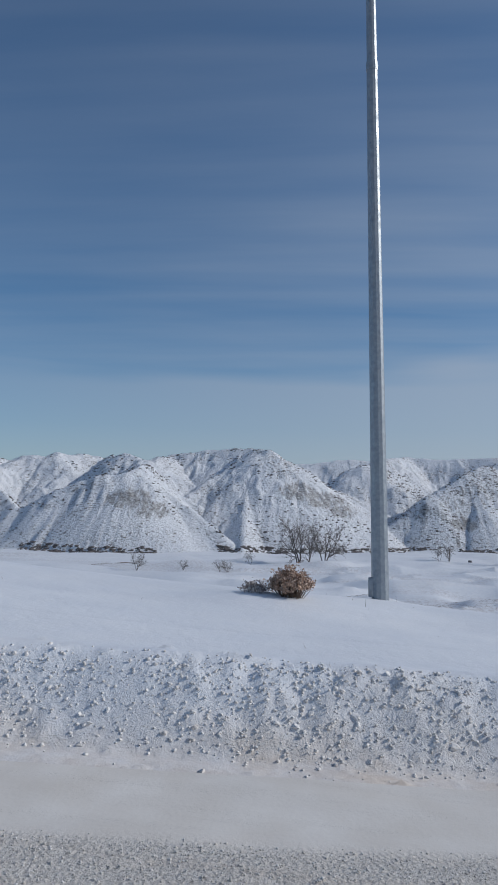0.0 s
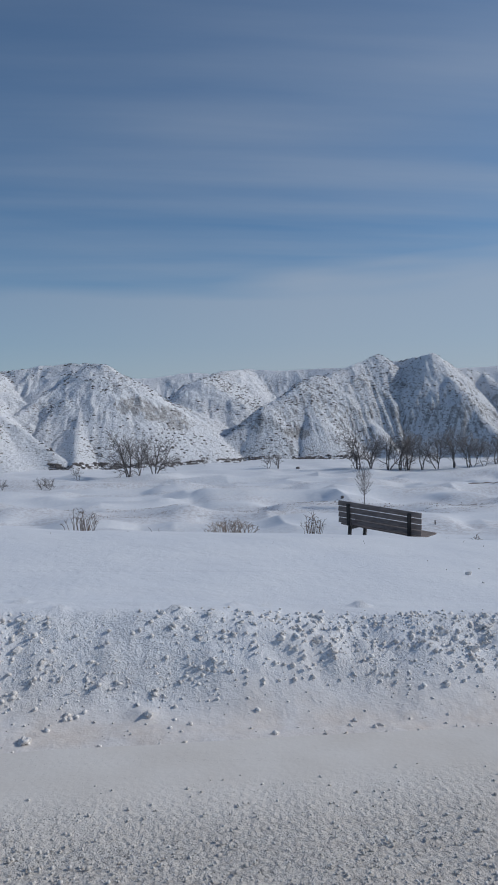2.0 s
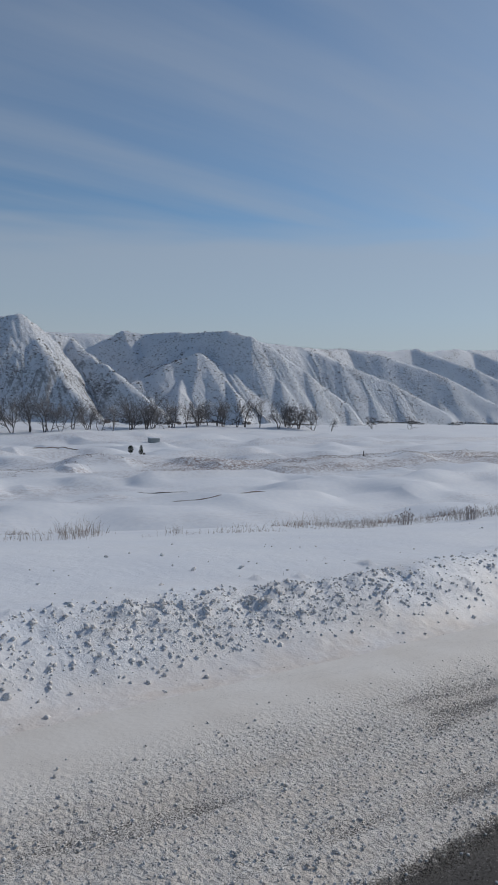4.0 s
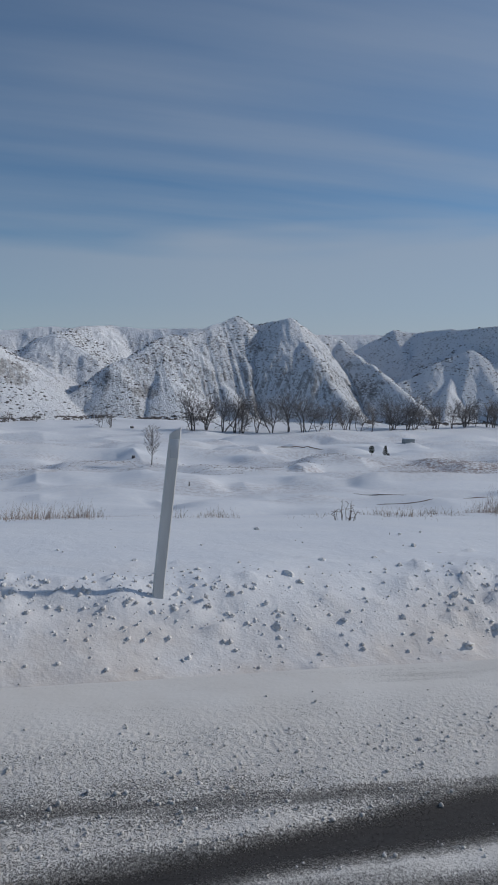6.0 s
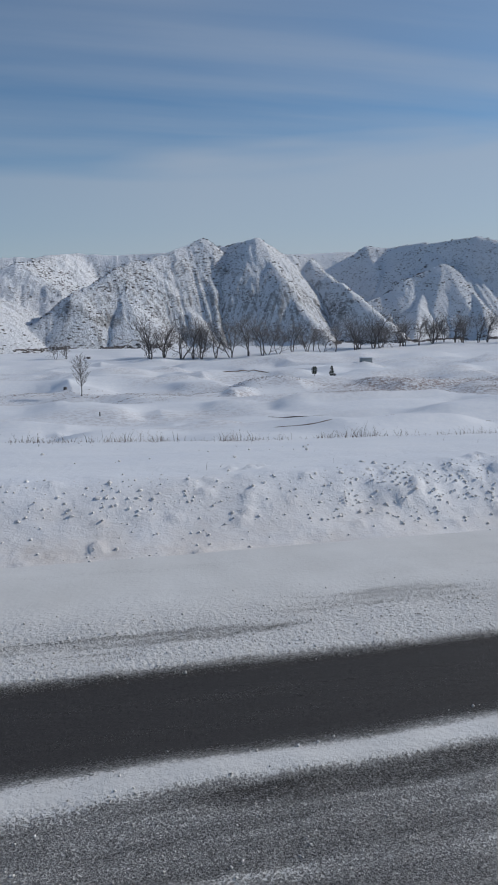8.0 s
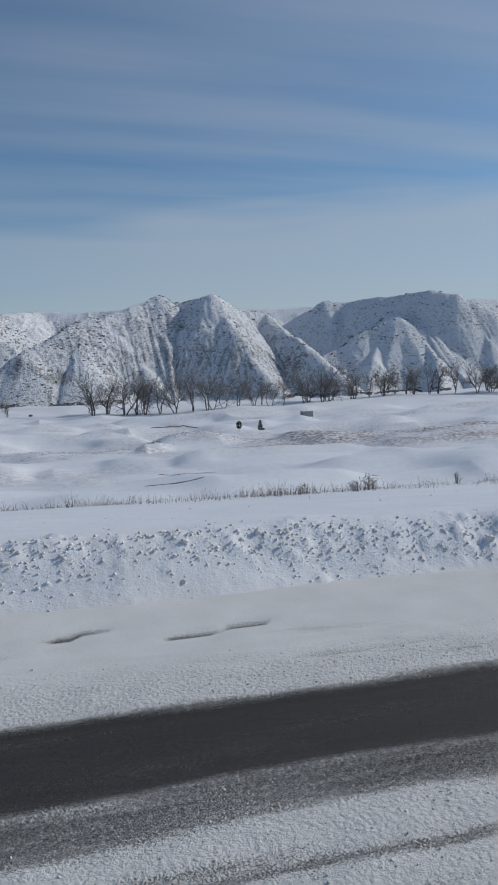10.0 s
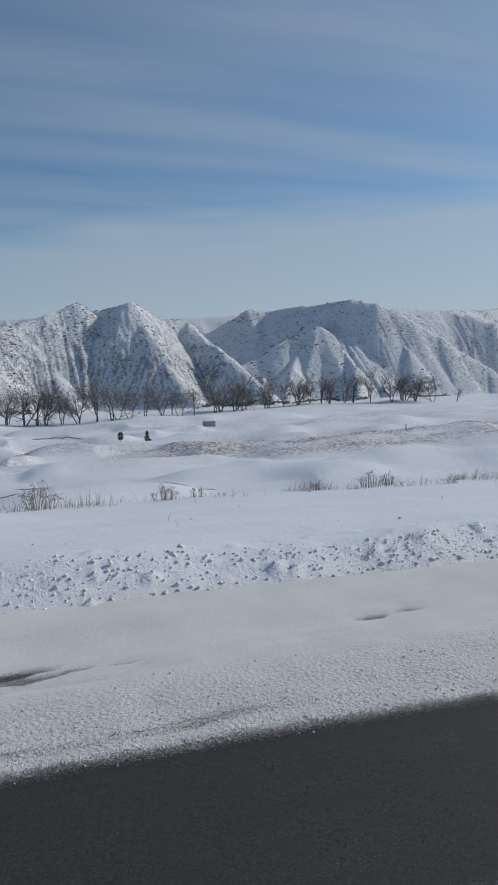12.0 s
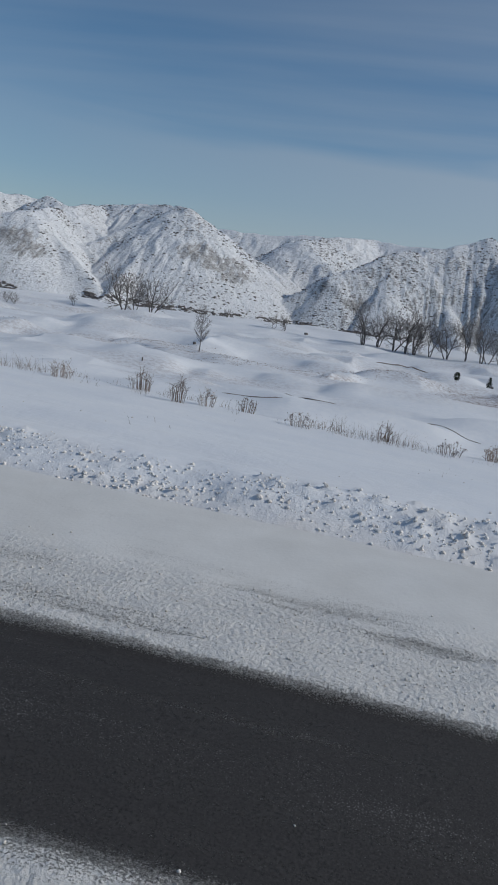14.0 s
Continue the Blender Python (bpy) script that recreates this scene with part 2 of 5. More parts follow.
def bank(x, s):
    """Height over the road of ploughed ridge, snow bank and the slope below it."""
    s, x = np.asarray(s, float), np.asarray(x, float)
    high = np.interp(x, [-30, -6, 8, 16, 22, 30, 45, 62, 75, 86, 97, 108, 160], [0.52, 0.52, 0.48, 0.36, 0.23, 0.28, 0.38, 0.36, 0.40, 0.48, 0.28, 0.17, 0.15])
    foot = berm_foot(x) + 0.25 * (vnoise(x * 0.4, 0.5, 3) - 0.5)
    wide = berm_wide(x)
    crest = foot + wide
    up = sstep(s, foot - 0.12, crest + 0.1)
    ridge = np.exp(-((s - crest) / 0.4) ** 2) * 0.10 * vnoise(x * 0.6, s * 0.4, 5)
    flat = np.interp(s - edge_shift(x) * sstep(s, 7, 9), [4, 7, 9.5, 12, 13.5, 15, 18, 24, 40], [1.0, 1.0, 0.9, 0.1, -0.5, -1.2, -3.2, -7.5, -14])
    low = np.where(flat > 0, flat * high, flat)
    # further on the bank falls evenly to its edge
    fall = np.clip((s - 5.5) / 7.8, 0, None)
    even = high * np.clip(1 - fall, 0, 1) - 0.5 * np.minimum(fall, 1) ** 1.3 - 0.55 * np.maximum(0, s - 13.4) - 0.35 * sstep(s, 13.2, 14.4)
    low = low + (np.maximum(even, -14) - low) * sstep(x, 62, 84)
    mound = 0.52 * np.exp(-((x + 9) / 7.0) ** 2) * sstep(s, 5, 9) * (1 - sstep(s, 11, 17))
    mound = mound + np.interp(x, [-20, 1.5, 4.5, 8.6, 12.5], [0.42, 0.42, 0.28, 0.36, 0.03]) * sstep(s - np.interp(x, [0, 2, 6, 12], [9.0, 8.8, 7.0, 7.0]), 0, 3) * (1 - sstep(s, 13, 18))
    h = up * low + ridge + mound
    # the bank sags towards its edge
    sag = np.interp(x, [-20, -4, -2, 1, 3, 5, 8.5, 10, 13, 17, 20, 27, 31, 39, 45, 52, 56.7, 59, 64, 80, 90, 95, 104, 112, 118, 130],
                    [0.0, 0.17, 0.14, 0.09, 0.13, 0.125, 0.125, 0.055, -0.03, 0.05, 0.1, 0.1, 0.25, 0.41, 0.25, 0.15, 0.06, 0.18, 0.29, 0.15, 0.13, 0.14, 0.12, 0.13, 0.21, 0.2])
    h = h - sag * sstep(s, 6.3, 10)
    # a drift beside the dry bush
    h = h + 0.13 * np.exp(-((x - 7.9) / 1.3) ** 2 - ((s - 8.4) / 0.9) ** 2)
    # a swell under the russet bush
    h = h + 0.15 * np.exp(-((x + 0.3) / 1.2) ** 2 - ((s - 9.95) / 0.9) ** 2)
    # and one at the foot of the sign
    h = h + 0.12 * np.exp(-((x - 99.15) / 0.9) ** 2 - ((s - 9.75) / 0.8) ** 2)
    # ploughed lumps and, behind them, wind-smoothed drift
    lumpy = sstep(s, foot - 0.15, foot + 0.2) * (1 - sstep(s, crest + 0.05, crest + 0.5))
    h = h + lumpy * 0.055 * (fbm(x * 1.7, s * 2.3, 3, 11) - 0.5)
    h = h + 0.10 * (fbm(x * 0.18, s * 0.3, 3, 31) - 0.5) * sstep(s, 6, 8)
    return h


def plain(x, y):
    """The valley floor: low drifts and swales."""
    h = VALLEY + 3.4 * (fbm(x / 60, y / 24, 3, 41) - 0.5)
    h = h + 1.5 * np.maximum(0, ridged(x / 45, y / 15, 2, 45) - 0.62) * 4 * sstep(y, 90, 130) * (1 - sstep(y, 330, 380))
    h = h - 2.0 * sstep(y, 95, 150) * (1 - sstep(y, 350, 395))
    h = h - 1.4 * np.exp(-((x - 70) / 50) ** 2 - ((y - 205) / 35) ** 2)
    h = h + 1.2 * (fbm(x / 20, y / 8, 2, 47) - 0.5)
    # drifts that stand out, steeper to the windward
    for x0, y0, rx_, ry_, top in ((177, 122, 26, 9, 2.0), (106, 127, 9, 4, 1.3), (89, 126, 10, 4, 1.2), (112, 155, 9, 4, 1.2), (98, 161, 10, 4, 1.1), (140, 240, 16, 7, 1.2)):
        d = np.hypot((x - x0) / np.where(x < x0, rx_ * 0.55, rx_), (y - y0) / np.where(y < y0, ry_ * 0.6, ry_ * 1.5))
        h = h + top * (1 - sstep(d, 0.15, 1.0))
    # rounded drifts with a steeper side
    lee = x + 5 * fbm(x / 30, y / 30, 2, 48)
    return h + (1.9 - 1.1 * sstep(y, 220, 330)) * (sstep(vnoise(lee / 18, y / 13, 49), 0.28, 0.88) - 0.4)


def ground_z(x, y):
    x, y = np.asarray(x, float), np.asarray(y, float)
    s = y - road_y(x)
    near = road_z(x) + bank(x, s)
    near = np.where(s < 4.0, road_z(x) - 0.06 * sstep(4.0 - s, 0.0, 0.25), near)
    back = road_z(x) + 0.5 * sstep(-s, 7.2, 8.5) + 0.25 * (fbm(x * 0.2, s * 0.2, 3, 61) - 0.5) * sstep(-s, 8, 12)
    near = np.where(s < -6.8, back, near)
    far = plain(x, y)
    return near + (far - near) * sstep(s, 15, 85)


def grid_mesh(name, xs, ys, heights, mat, shear=None, smooth=True):
    """A sheet over the lines xs and ys; shear(x) shifts the y lines."""
    gx, gy = np.meshgrid(xs, ys)
    if shear is not None:
        gy = gy + shear(gx)
    gz = heights(gx, gy)
    co = np.stack([gx, gy, gz], -1).reshape(-1, 3)
    ny, nx = gx.shape
    a = (np.arange(ny - 1)[:, None] * nx + np.arange(nx - 1)[None, :]).reshape(-1)
    quads = np.stack([a, a + 1, a + nx + 1, a + nx], -1)
    me = bpy.data.meshes.new(name)
    me.vertices.add(len(co))
    me.vertices.foreach_set("co", co.astype(np.float32).reshape(-1))
    me.loops.add(len(quads) * 4)
    me.loops.foreach_set("vertex_index", quads.astype(np.int32).reshape(-1))
    me.polygons.add(len(quads))
    me.polygons.foreach_set("loop_start", np.arange(0, len(quads) * 4, 4, dtype=np.int32))
    me.polygons.foreach_set("use_smooth", np.full(len(quads), smooth))
    me.update(calc_edges=True)
    me.materials.append(mat)
    return new(name, me), gx, gy, gz


def add_attr(ob, name, values):
    a = ob.data.attributes.new(name, "FLOAT", "POINT")
    a.data.foreach_set("value", np.asarray(values, np.float32).reshape(-1))


# snow
snow = Mat("snow", rough=0.6, spec=0.3)
dirty = snow.attr("dirt")
grass_bits = snow.attr("stubble")
sn_a, sn_b = snow.noise(0.9, 5), snow.noise(14, 4)
sn_white = snow.mix(snow.ramp(sn_a, 0.3, 0.7), (0.75, 0.77, 0.81), (0.82, 0.83, 0.85))
sn_dirt = snow.mix(snow.ramp(sn_b, 0.3, 0.7), (0.62, 0.54, 0.47), (0.77, 0.70, 0.63))
sn_fac = snow.math("MULTIPLY", dirty, snow.ramp(snow.noise(3.0, 5), 0.25, 0.7, 0.35, 1.0))
sn_col = snow.mix(sn_fac, sn_white, sn_dirt)
sn_grass = snow.math("MULTIPLY", grass_bits, snow.ramp(snow.noise(1.5, 6, 0.75, stretch=(0.55, 1.0, 1.0)), 0.45, 0.58))
sn_col = snow.mix(sn_grass, sn_col, (0.30, 0.235, 0.215))
snow.colour(sn_col)
sn_crumb = snow.attr("crumb")
sn_clod = snow.math("MULTIPLY", sn_crumb, snow.noise(11, 6, 0.72, distort=0.6))
sn_clod2 = snow.math("MULTIPLY", sn_crumb, snow.noise(36, 4, 0.65))
snow.bump((snow.noise(0.5, 5), 0.07), (sn_b, 0.007), (sn_clod, 0.026), (sn_clod2, 0.009), (snow.noise(60, 3), 0.003))

xs = np.concatenate([-np.geomspace(16, 2600, 36)[::-1] + 0, np.arange(-15, 150, 0.34), 150 + np.cumsum(np.geomspace(0.3, 160, 110))])
ss = np.concatenate([-np.geomspace(12, 2600, 24)[::-1], [-9, -8, -7, -5, 0, 3], np.arange(3.6, 7.4, 0.1),
                     7.4 + np.cumsum(np.geomspace(0.08, 1.4, 45)), ])
ss = np.concatenate([ss, ss[-1] + np.cumsum(np.full(40, 1.5)), ])
ss = np.concatenate([ss, np.arange(ss[-1] + 2.5, 470, 2.5), np.geomspace(480, 4500, 24)])


def ground_sheet(x, y):
    """The ground, let down a little where the close ridge covers it."""
    s = y - road_y(x)
    return ground_z(x, y) - 0.09 * sstep(s, 3.9, 4.3) * (1 - sstep(s, 6.6, 7.2)) * sstep(x, -5.4, -4.6) * (1 - sstep(x, 127, 128.5))


ground, gx, gy, gz = grid_mesh("ground", xs, ss, ground_sheet, snow.m, shear=road_y)
gs = gy - road_y(gx)
dirt = (1 - sstep(gs, 4.5, 5.3)) * 0.8 + 0.45 * (1 - sstep(gs, 5.0, 6.2)) * sstep(vnoise(gx * 0.5, gs, 7), 0.3, 0.8)
add_attr(ground, "dirt", np.clip(dirt, 0, 1))
stub = 1.0 * sstep(gy, 168, 180) * (1 - sstep(gy, 204, 220)) * np.clip(0.45 + 3 * (fbm(gx / 60, gy / 10, 2, 71) - 0.45), 0, 1) * (0.45 + 0.8 * sstep(gx, 90, 140))
stub = np.maximum(stub, 0.42 * sstep(gy, 90, 115) * (1 - sstep(gy, 300, 350)) * sstep(fbm(gx / 40, gy / 14, 3, 73), 0.45, 0.7))
add_attr(ground, "stubble", stub)
# the ploughed ridge, in close detail


def clumping(x, s):
    """Where the ploughed lumps lie together, 0 to 1."""
    return sstep(fbm(x * 0.75, s * 1.3, 3, 151), 0.40, 0.62)


def berm_height(x, y):
    s = y - road_y(x)
    u = (s - berm_foot(x)) / berm_wide(x)
    rough = sstep(u - crumb_low(x), -0.1, 0.35) * (1 - sstep(u, 0.85, 1.2))
    dense = np.interp(x, [0, 13, 20, 30, 40, 62, 75, 90], [0.9, 0.85, 0.9, 0.85, 0.45, 0.4, 0.5, 0.65]) * (0.55 + 0.6 * clumping(x, s))
    low = sstep(u - crumb_low(x), -0.7, -0.2) * (1 - rough) * (1 - sstep(u, 1.2, 2.0)) * 0.10
    keep = dense * rough + low
    wx = x + 0.10 * (fbm(x * 9, s * 9, 3, 163) - 0.5) + 0.03 * (fbm(x * 30, s * 30, 2, 165) - 0.5)
    ws = s + 0.10 * (fbm(x * 9, s * 9, 3, 164) - 0.5) + 0.03 * (fbm(x * 30, s * 30, 2, 166) - 0.5)
    lumps = 0.5 * clod_field(wx, ws, 0.19, 0.03, 0.07, dense * rough * 0.5, 161)
    lumps = np.maximum(lumps, 0.7 * clod_field(wx, ws, 0.11, 0.02, 0.058, keep * 0.9, 171))
    lumps = lumps + rough * (0.02 + 0.05 * clumping(x, s)) * (fbm(x * 5, s * 5, 3, 181) - 0.45)
    lumps = lumps + rough * clumping(x, s) * 0.07 * np.maximum(0, ridged(x * 2.3, s * 2.9, 2, 187) - 0.6)
    skin = 0.012 * sstep(u, -1.0, -0.5) * (1 - sstep(u, 1.7, 2.1)) - 0.004 + 0.05 * (fbm(x * 1.1, s * 2.2, 3, 189) - 0.45) * sstep(u, -1.3, -0.7) * (1 - sstep(u, 0.0, 0.5))
    return ground_z(x, y) + lumps * (1 + 0.25 * (fbm(x * 25, s * 25, 2, 183) - 0.5)) + skin


berm, bx, by, bz = grid_mesh("snow_bank", np.arange(-5.5, 129, 0.052), np.concatenate([np.arange(3.75, 4.2, 0.06), np.arange(4.2, 6.5, 0.034), np.arange(6.5, 7.4, 0.08)]),
                             berm_height, snow.m, shear=road_y)
bs = by - road_y(bx)
bu = (bs - berm_foot(bx)) / berm_wide(bx)
foul = (1 - sstep(bu - np.interp(bx, [34, 44, 62, 70], [0, 0.4, 0.4, 0]) + 0.5 * (fbm(bx * 1.1, bs * 2.0, 3, 12) - 0.5), -0.3, 0.75)) * np.interp(bx, [0, 50, 64, 130], [0.9, 0.85, 0.5, 0.5])
add_attr(berm, "dirt", np.clip(foul + 0.3 * (1 - sstep(bs, 5.0, 6.2)) * sstep(fbm(bx * 0.8, bs * 1.2, 3, 7), 0.45, 0.65) * np.interp(bx, [0, 50, 64], [1, 1, 0.4]), 0, 1))
add_attr(berm, "stubble", np.zeros(bx.shape))
add_attr(berm, "crumb", sstep(bu - crumb_low(bx), -0.3, 0.25) * (1 - sstep(bu, 0.9, 1.3)) * np.clip(0.3 + 2.0 * (fbm(bx * 0.9, bs * 1.5, 3, 9) - 0.25), 0.25, 1) * np.interp(bx, [0, 26, 40, 62, 75, 90], [1, 1, 0.35, 0.3, 0.4, 0.6]))
tagged(berm, "ridge of lumpy ploughed snow along the road edge", "snow bank", kind="structure")
tagged(ground, "snow-covered bank and valley floor with low wind drifts", "ground", kind="structure")

# road: packed dirty snow with one bare wheel track
road_mat = Mat("road_snow_and_asphalt", rough=0.6)
bare = road_mat.attr("bare")
grit = road_mat.attr("grit")
rd_fine = road_mat.noise(38, 5, 0.65)
rd_mid = road_mat.noise(7, 5, 0.6, stretch=(0.07, 1, 1))
rd_edge = road_mat.math("ADD", bare, road_mat.ramp(road_mat.noise(120, 4, 0.7), 0.3, 0.7, -0.34, 0.34))
rd_edge = road_mat.math("ADD", rd_edge, road_mat.ramp(rd_mid, 0.3, 0.7, -0.18, 0.18))
rd_mask = road_mat.ramp(rd_edge, 0.22, 0.82)
rd_grime = road_mat.attr("grime")
rd_s1 = road_mat.mix(rd_grime, (0.58, 0.575, 0.57), (0.645, 0.585, 0.525))
rd_s2 = road_mat.mix(rd_grime, (0.70, 0.70, 0.70), (0.75, 0.715, 0.67))
rd_snow = road_mat.mix(road_mat.ramp(rd_mid, 0.3, 0.7), rd_s1, rd_s2)
rd_speck = road_mat.math("MULTIPLY", grit, road_mat.ramp(road_mat.noise(42, 4, 0.7), 0.48, 0.66, 0.0, 0.65))
rd_snow = road_mat.mix(rd_speck, rd_snow, (0.33, 0.30, 0.27))
rd_f1 = road_mat.mix(rd_grime, (0.62, 0.62, 0.61), (0.67, 0.625, 0.57))
rd_f2 = road_mat.mix(rd_grime, (0.71, 0.71, 0.70), (0.76, 0.725, 0.68))
rd_smooth = road_mat.mix(road_mat.ramp(road_mat.noise(2.2, 5), 0.3, 0.7), rd_f1, rd_f2)
rd_snow = road_mat.mix(grit, rd_smooth, rd_snow)
rd_asph = road_mat.mix(road_mat.ramp(road_mat.noise(120, 3), 0.35, 0.7), (0.024, 0.022, 0.0215), (0.058, 0.053, 0.051))
rd_asph = road_mat.mix(road_mat.ramp(road_mat.math("ADD", road_mat.noise(150, 3, 0.6), road_mat.ramp(road_mat.noise(1.6, 4, 0.6, stretch=(0.25, 1, 1)), 0.45, 0.7, -0.04, 0.12)), 0.67, 0.76, 0.0, 0.7), rd_asph, (0.30, 0.29, 0.28))
road_mat.colour(road_mat.mix(rd_mask, rd_snow, rd_asph))
road_mat.rough(road_mat.ramp(rd_mask, 0, 1, 0.7, 0.75))
road_mat.b.inputs["Specular IOR Level"].default_value = 0.3
rd_g = road_mat.math("MULTIPLY", road_mat.ramp(grit, 0, 1, 0.08, 1.0), road_mat.ramp(rd_mask, 0, 1, 1.0, 0.1))
road_mat.bump((road_mat.math("MULTIPLY", road_mat.ramp(road_mat.cells(34), 0.05, 0.7, 1.0, 0.0), rd_g), 0.006), (road_mat.math("MULTIPLY", rd_fine, rd_g), 0.010), (road_mat.math("MULTIPLY", road_mat.noise(110, 3), rd_g), 0.008))


def grit_line(x):
    """How far across the road the loose slush lies."""
    return np.minimum(4.2, np.where(x < 40, np.interp(x, [0, 4, 8, 14, 18, 40], [3.66, 3.84, 3.98, 4.12, 4.2, 4.2]), 4.0 - road_y(x)))


def bare_mask(x, s):
    """Where tyres have worn through to the asphalt, 0 to 1."""
    y = s + road_y(x)
    far = np.interp(x, [20, 25, 28, 36, 42, 43.4, 44.2, 45.4, 46.6, 48, 60, 76, 82, 90, 96, 101, 106, 112, 130], [0.4, 0.9, 1.2, 1.8, 2.15, 2.4, 2.48, 2.76, 2.95, 3.0, 3.06, 3.25, 3.33, 3.27, 3.16, 3.08, 2.99, 2.96, 3.0]) + 0.10 * (fbm(x * 0.35, 0.3, 3, 81) - 0.5)
    near = np.interp(x, [26, 36, 43.5, 44.3, 45.3, 46.6, 48.7, 50.4, 52.3, 53.9, 60, 72, 80, 84, 88, 97.5, 100, 102.5, 106.5, 130], [0.5, 1.5, 2.12, 2.27, 2.40, 2.32, 2.2, 2.3, 2.0, 2.26, 2.2, 2.35, 2.5, 2.4, 2.1, 2.1, 1.8, 1.75, 1.8, 1.8]) + 0.3 * (fbm(x * 0.3, 4.3, 3, 83) - 0.5)
    strip = sstep(far - y, -0.03, 0.12) * sstep(y - near, -0.12, 0.16)
    # tongues of snow left inside the track
    for x0, y0, slope, half, wide in ((104.6, 2.08, 0.0, 1.7, 0.6), (111.2, 2.52, -0.16, 1.25, 0.17), (73.0, 2.6, -0.05, 2.5, 0.12), (66.0, 2.45, -0.03, 2.0, 0.12)):
        d = np.hypot((x - x0) / half, (y - y0 - slope * (x - x0)) / wide)
        strip = strip * (1 - 0.8 * (1 - sstep(d + 0.9 * (fbm(x * 1.6, y * 9, 3, 87) - 0.5), 0.6, 1.15)))
    # thinner dark streaks nearer the middle of the road
    u = near - y
    worn = sstep(u, 0.14, 0.22) * (1 - sstep(u, 0.3, 0.42)) * (0.25 + 0.75 * sstep(fbm(x * 0.35, 2.2, 2, 85), 0.38, 0.6)) * 0.62
    worn = np.maximum(worn, 0.5 * np.interp(x, [70, 78], [1, 0.75]) * sstep(fbm(x * 0.12, y * 6.5, 3, 86), 0.50, 0.62) * sstep(u, 0.4, 0.6))
    worn = np.maximum(worn, (np.interp(x, [42, 46, 49, 53], [0.66, 0.66, 0.42, 0.29]) + 0.14 * sstep(fbm(x * 0.2, y * 12, 2, 89), 0.4, 0.6)) * sstep(u, 0.16, 0.28) * (1 - sstep(x, 70, 78)) * (1 - sstep(u, 1.3, 2.2)))
    worn = np.maximum(worn, 0.5 * sstep(u, -0.05, 0.05) * (1 - sstep(u, 0.2, 0.45)) * sstep(x, 74, 78) * (1 - sstep(x, 86, 89)))
    # grit showing through where the track begins
    worn = np.maximum(worn, (0.12 + 0.36 * sstep(fbm(x * 0.25, y * 8, 3, 92), 0.36, 0.62)) * sstep(x, 30, 38) * (1 - sstep(x, 46, 49)) * sstep(3.3 - y, 0.0, 0.5))
    d = np.hypot((x - 56.3) / 0.65, (y - 1.78) / 0.2)
    worn = np.maximum(worn, 1 - sstep(d + 0.7 * (fbm(x * 2.5, y * 9, 3, 90) - 0.5), 0.55, 1.1))
    faint = 0.24 * sstep(fbm(x * 0.7, y * 5, 3, 88), 0.58, 0.72) * sstep(y - far, 0.02, 0.1) * (1 - sstep(y - far, 0.9, 1.2))
    for x0, y0, half in ((84.5, 4.29, 0.5), (85.6, 4.33, 0.9), (86.6, 4.25, 0.5), (99.77, 4.1, 0.5), (99.4, 4.14, 0.5), (101.9, 4.32, 0.35), (94.6, 4.2, 0.35), (79.7, 4.5, 0.3), (80.6, 4.35, 0.7)):
        d = np.hypot((x - x0) / half, (y - y0 - 0.04 * np.sin(6 * (x - x0))) / 0.045)
        faint = np.maximum(faint, 0.8 * (1 - sstep(d + 1.6 * (fbm(x * 5, y * 16, 3, 94) - 0.5), 0.4, 1.1)))
    worn = worn * sstep(s, 0.0, 0.8)
    return np.maximum(np.maximum(strip, worn), faint) * sstep(x, 22, 27)


def white_stripe(x, y):
    """Smooth packed snow beside the wheel track, 0 to 1."""
    near = np.interp(x, [43.5, 44.3, 45.3, 46.6, 48.7, 50.4, 52.3, 53.9, 60, 72, 80, 84, 88], [2.12, 2.27, 2.40, 2.32, 2.2, 2.3, 2.0, 2.26, 2.2, 2.35, 2.5, 2.4, 2.1]) + 0.3 * (fbm(x * 0.3, 4.3, 3, 83) - 0.5)
    return sstep(x, 43, 44.3) * sstep(near - y, -0.02, 0.06) * (1 - sstep(near - y, 0.11, 0.2)) * (1 - sstep(x, 70, 76))


def road_height(x, y):
    s = y - road_y(x)
    b = bare_mask(x, s)
    h = 0.02 + 0.02 * (fbm(x * 1.2, s * 3.0, 3, 91) - 0.5) + (0.018 * (ridged(x * 6.0, s * 9.0, 2, 93) - 0.5) + 0.019 * (fbm(x * 17, s * 19, 2, 95) - 0.5)) * (1 - 0.9 * sstep(s - grit_line(x), -0.35, 0.1))
    h = h * (1 - b) - 0.012 * b
    return road_z(x) + 0.012 + h + 0.05 * sstep(s, 3.6, 4.2)


road, rx, ry, rz = grid_mesh("road", np.concatenate([np.arange(-14, -4, 0.2), np.arange(-4, 128, 0.085), np.arange(128, 140, 0.2)]), np.concatenate([[-7.4, -6, -4, -2, -1], np.arange(0.0, 0.7, 0.07), np.arange(0.7, 3.5, 0.04), np.arange(3.5, 4.5, 0.07)]),
                             road_height, road_mat.m, shear=road_y)
rs = ry - road_y(rx)
add_attr(road, "bare", bare_mask(rx, rs))
add_attr(road, "grime", np.interp(rx, [0, 34, 60], [1, 1, 0.2]))
add_attr(road, "grit", (1 - sstep(rs - grit_line(rx), np.interp(rx, [4, 14], [-0.16, -0.5]), np.interp(rx, [4, 14], [0.03, 0.05]))) * (1 - 0.8 * white_stripe(rx, ry)) * (1 - 0.4 * sstep(rx, 34, 46)))
tagged(road, "road under packed dirty snow with a bare wet wheel track", "road", kind="structure")

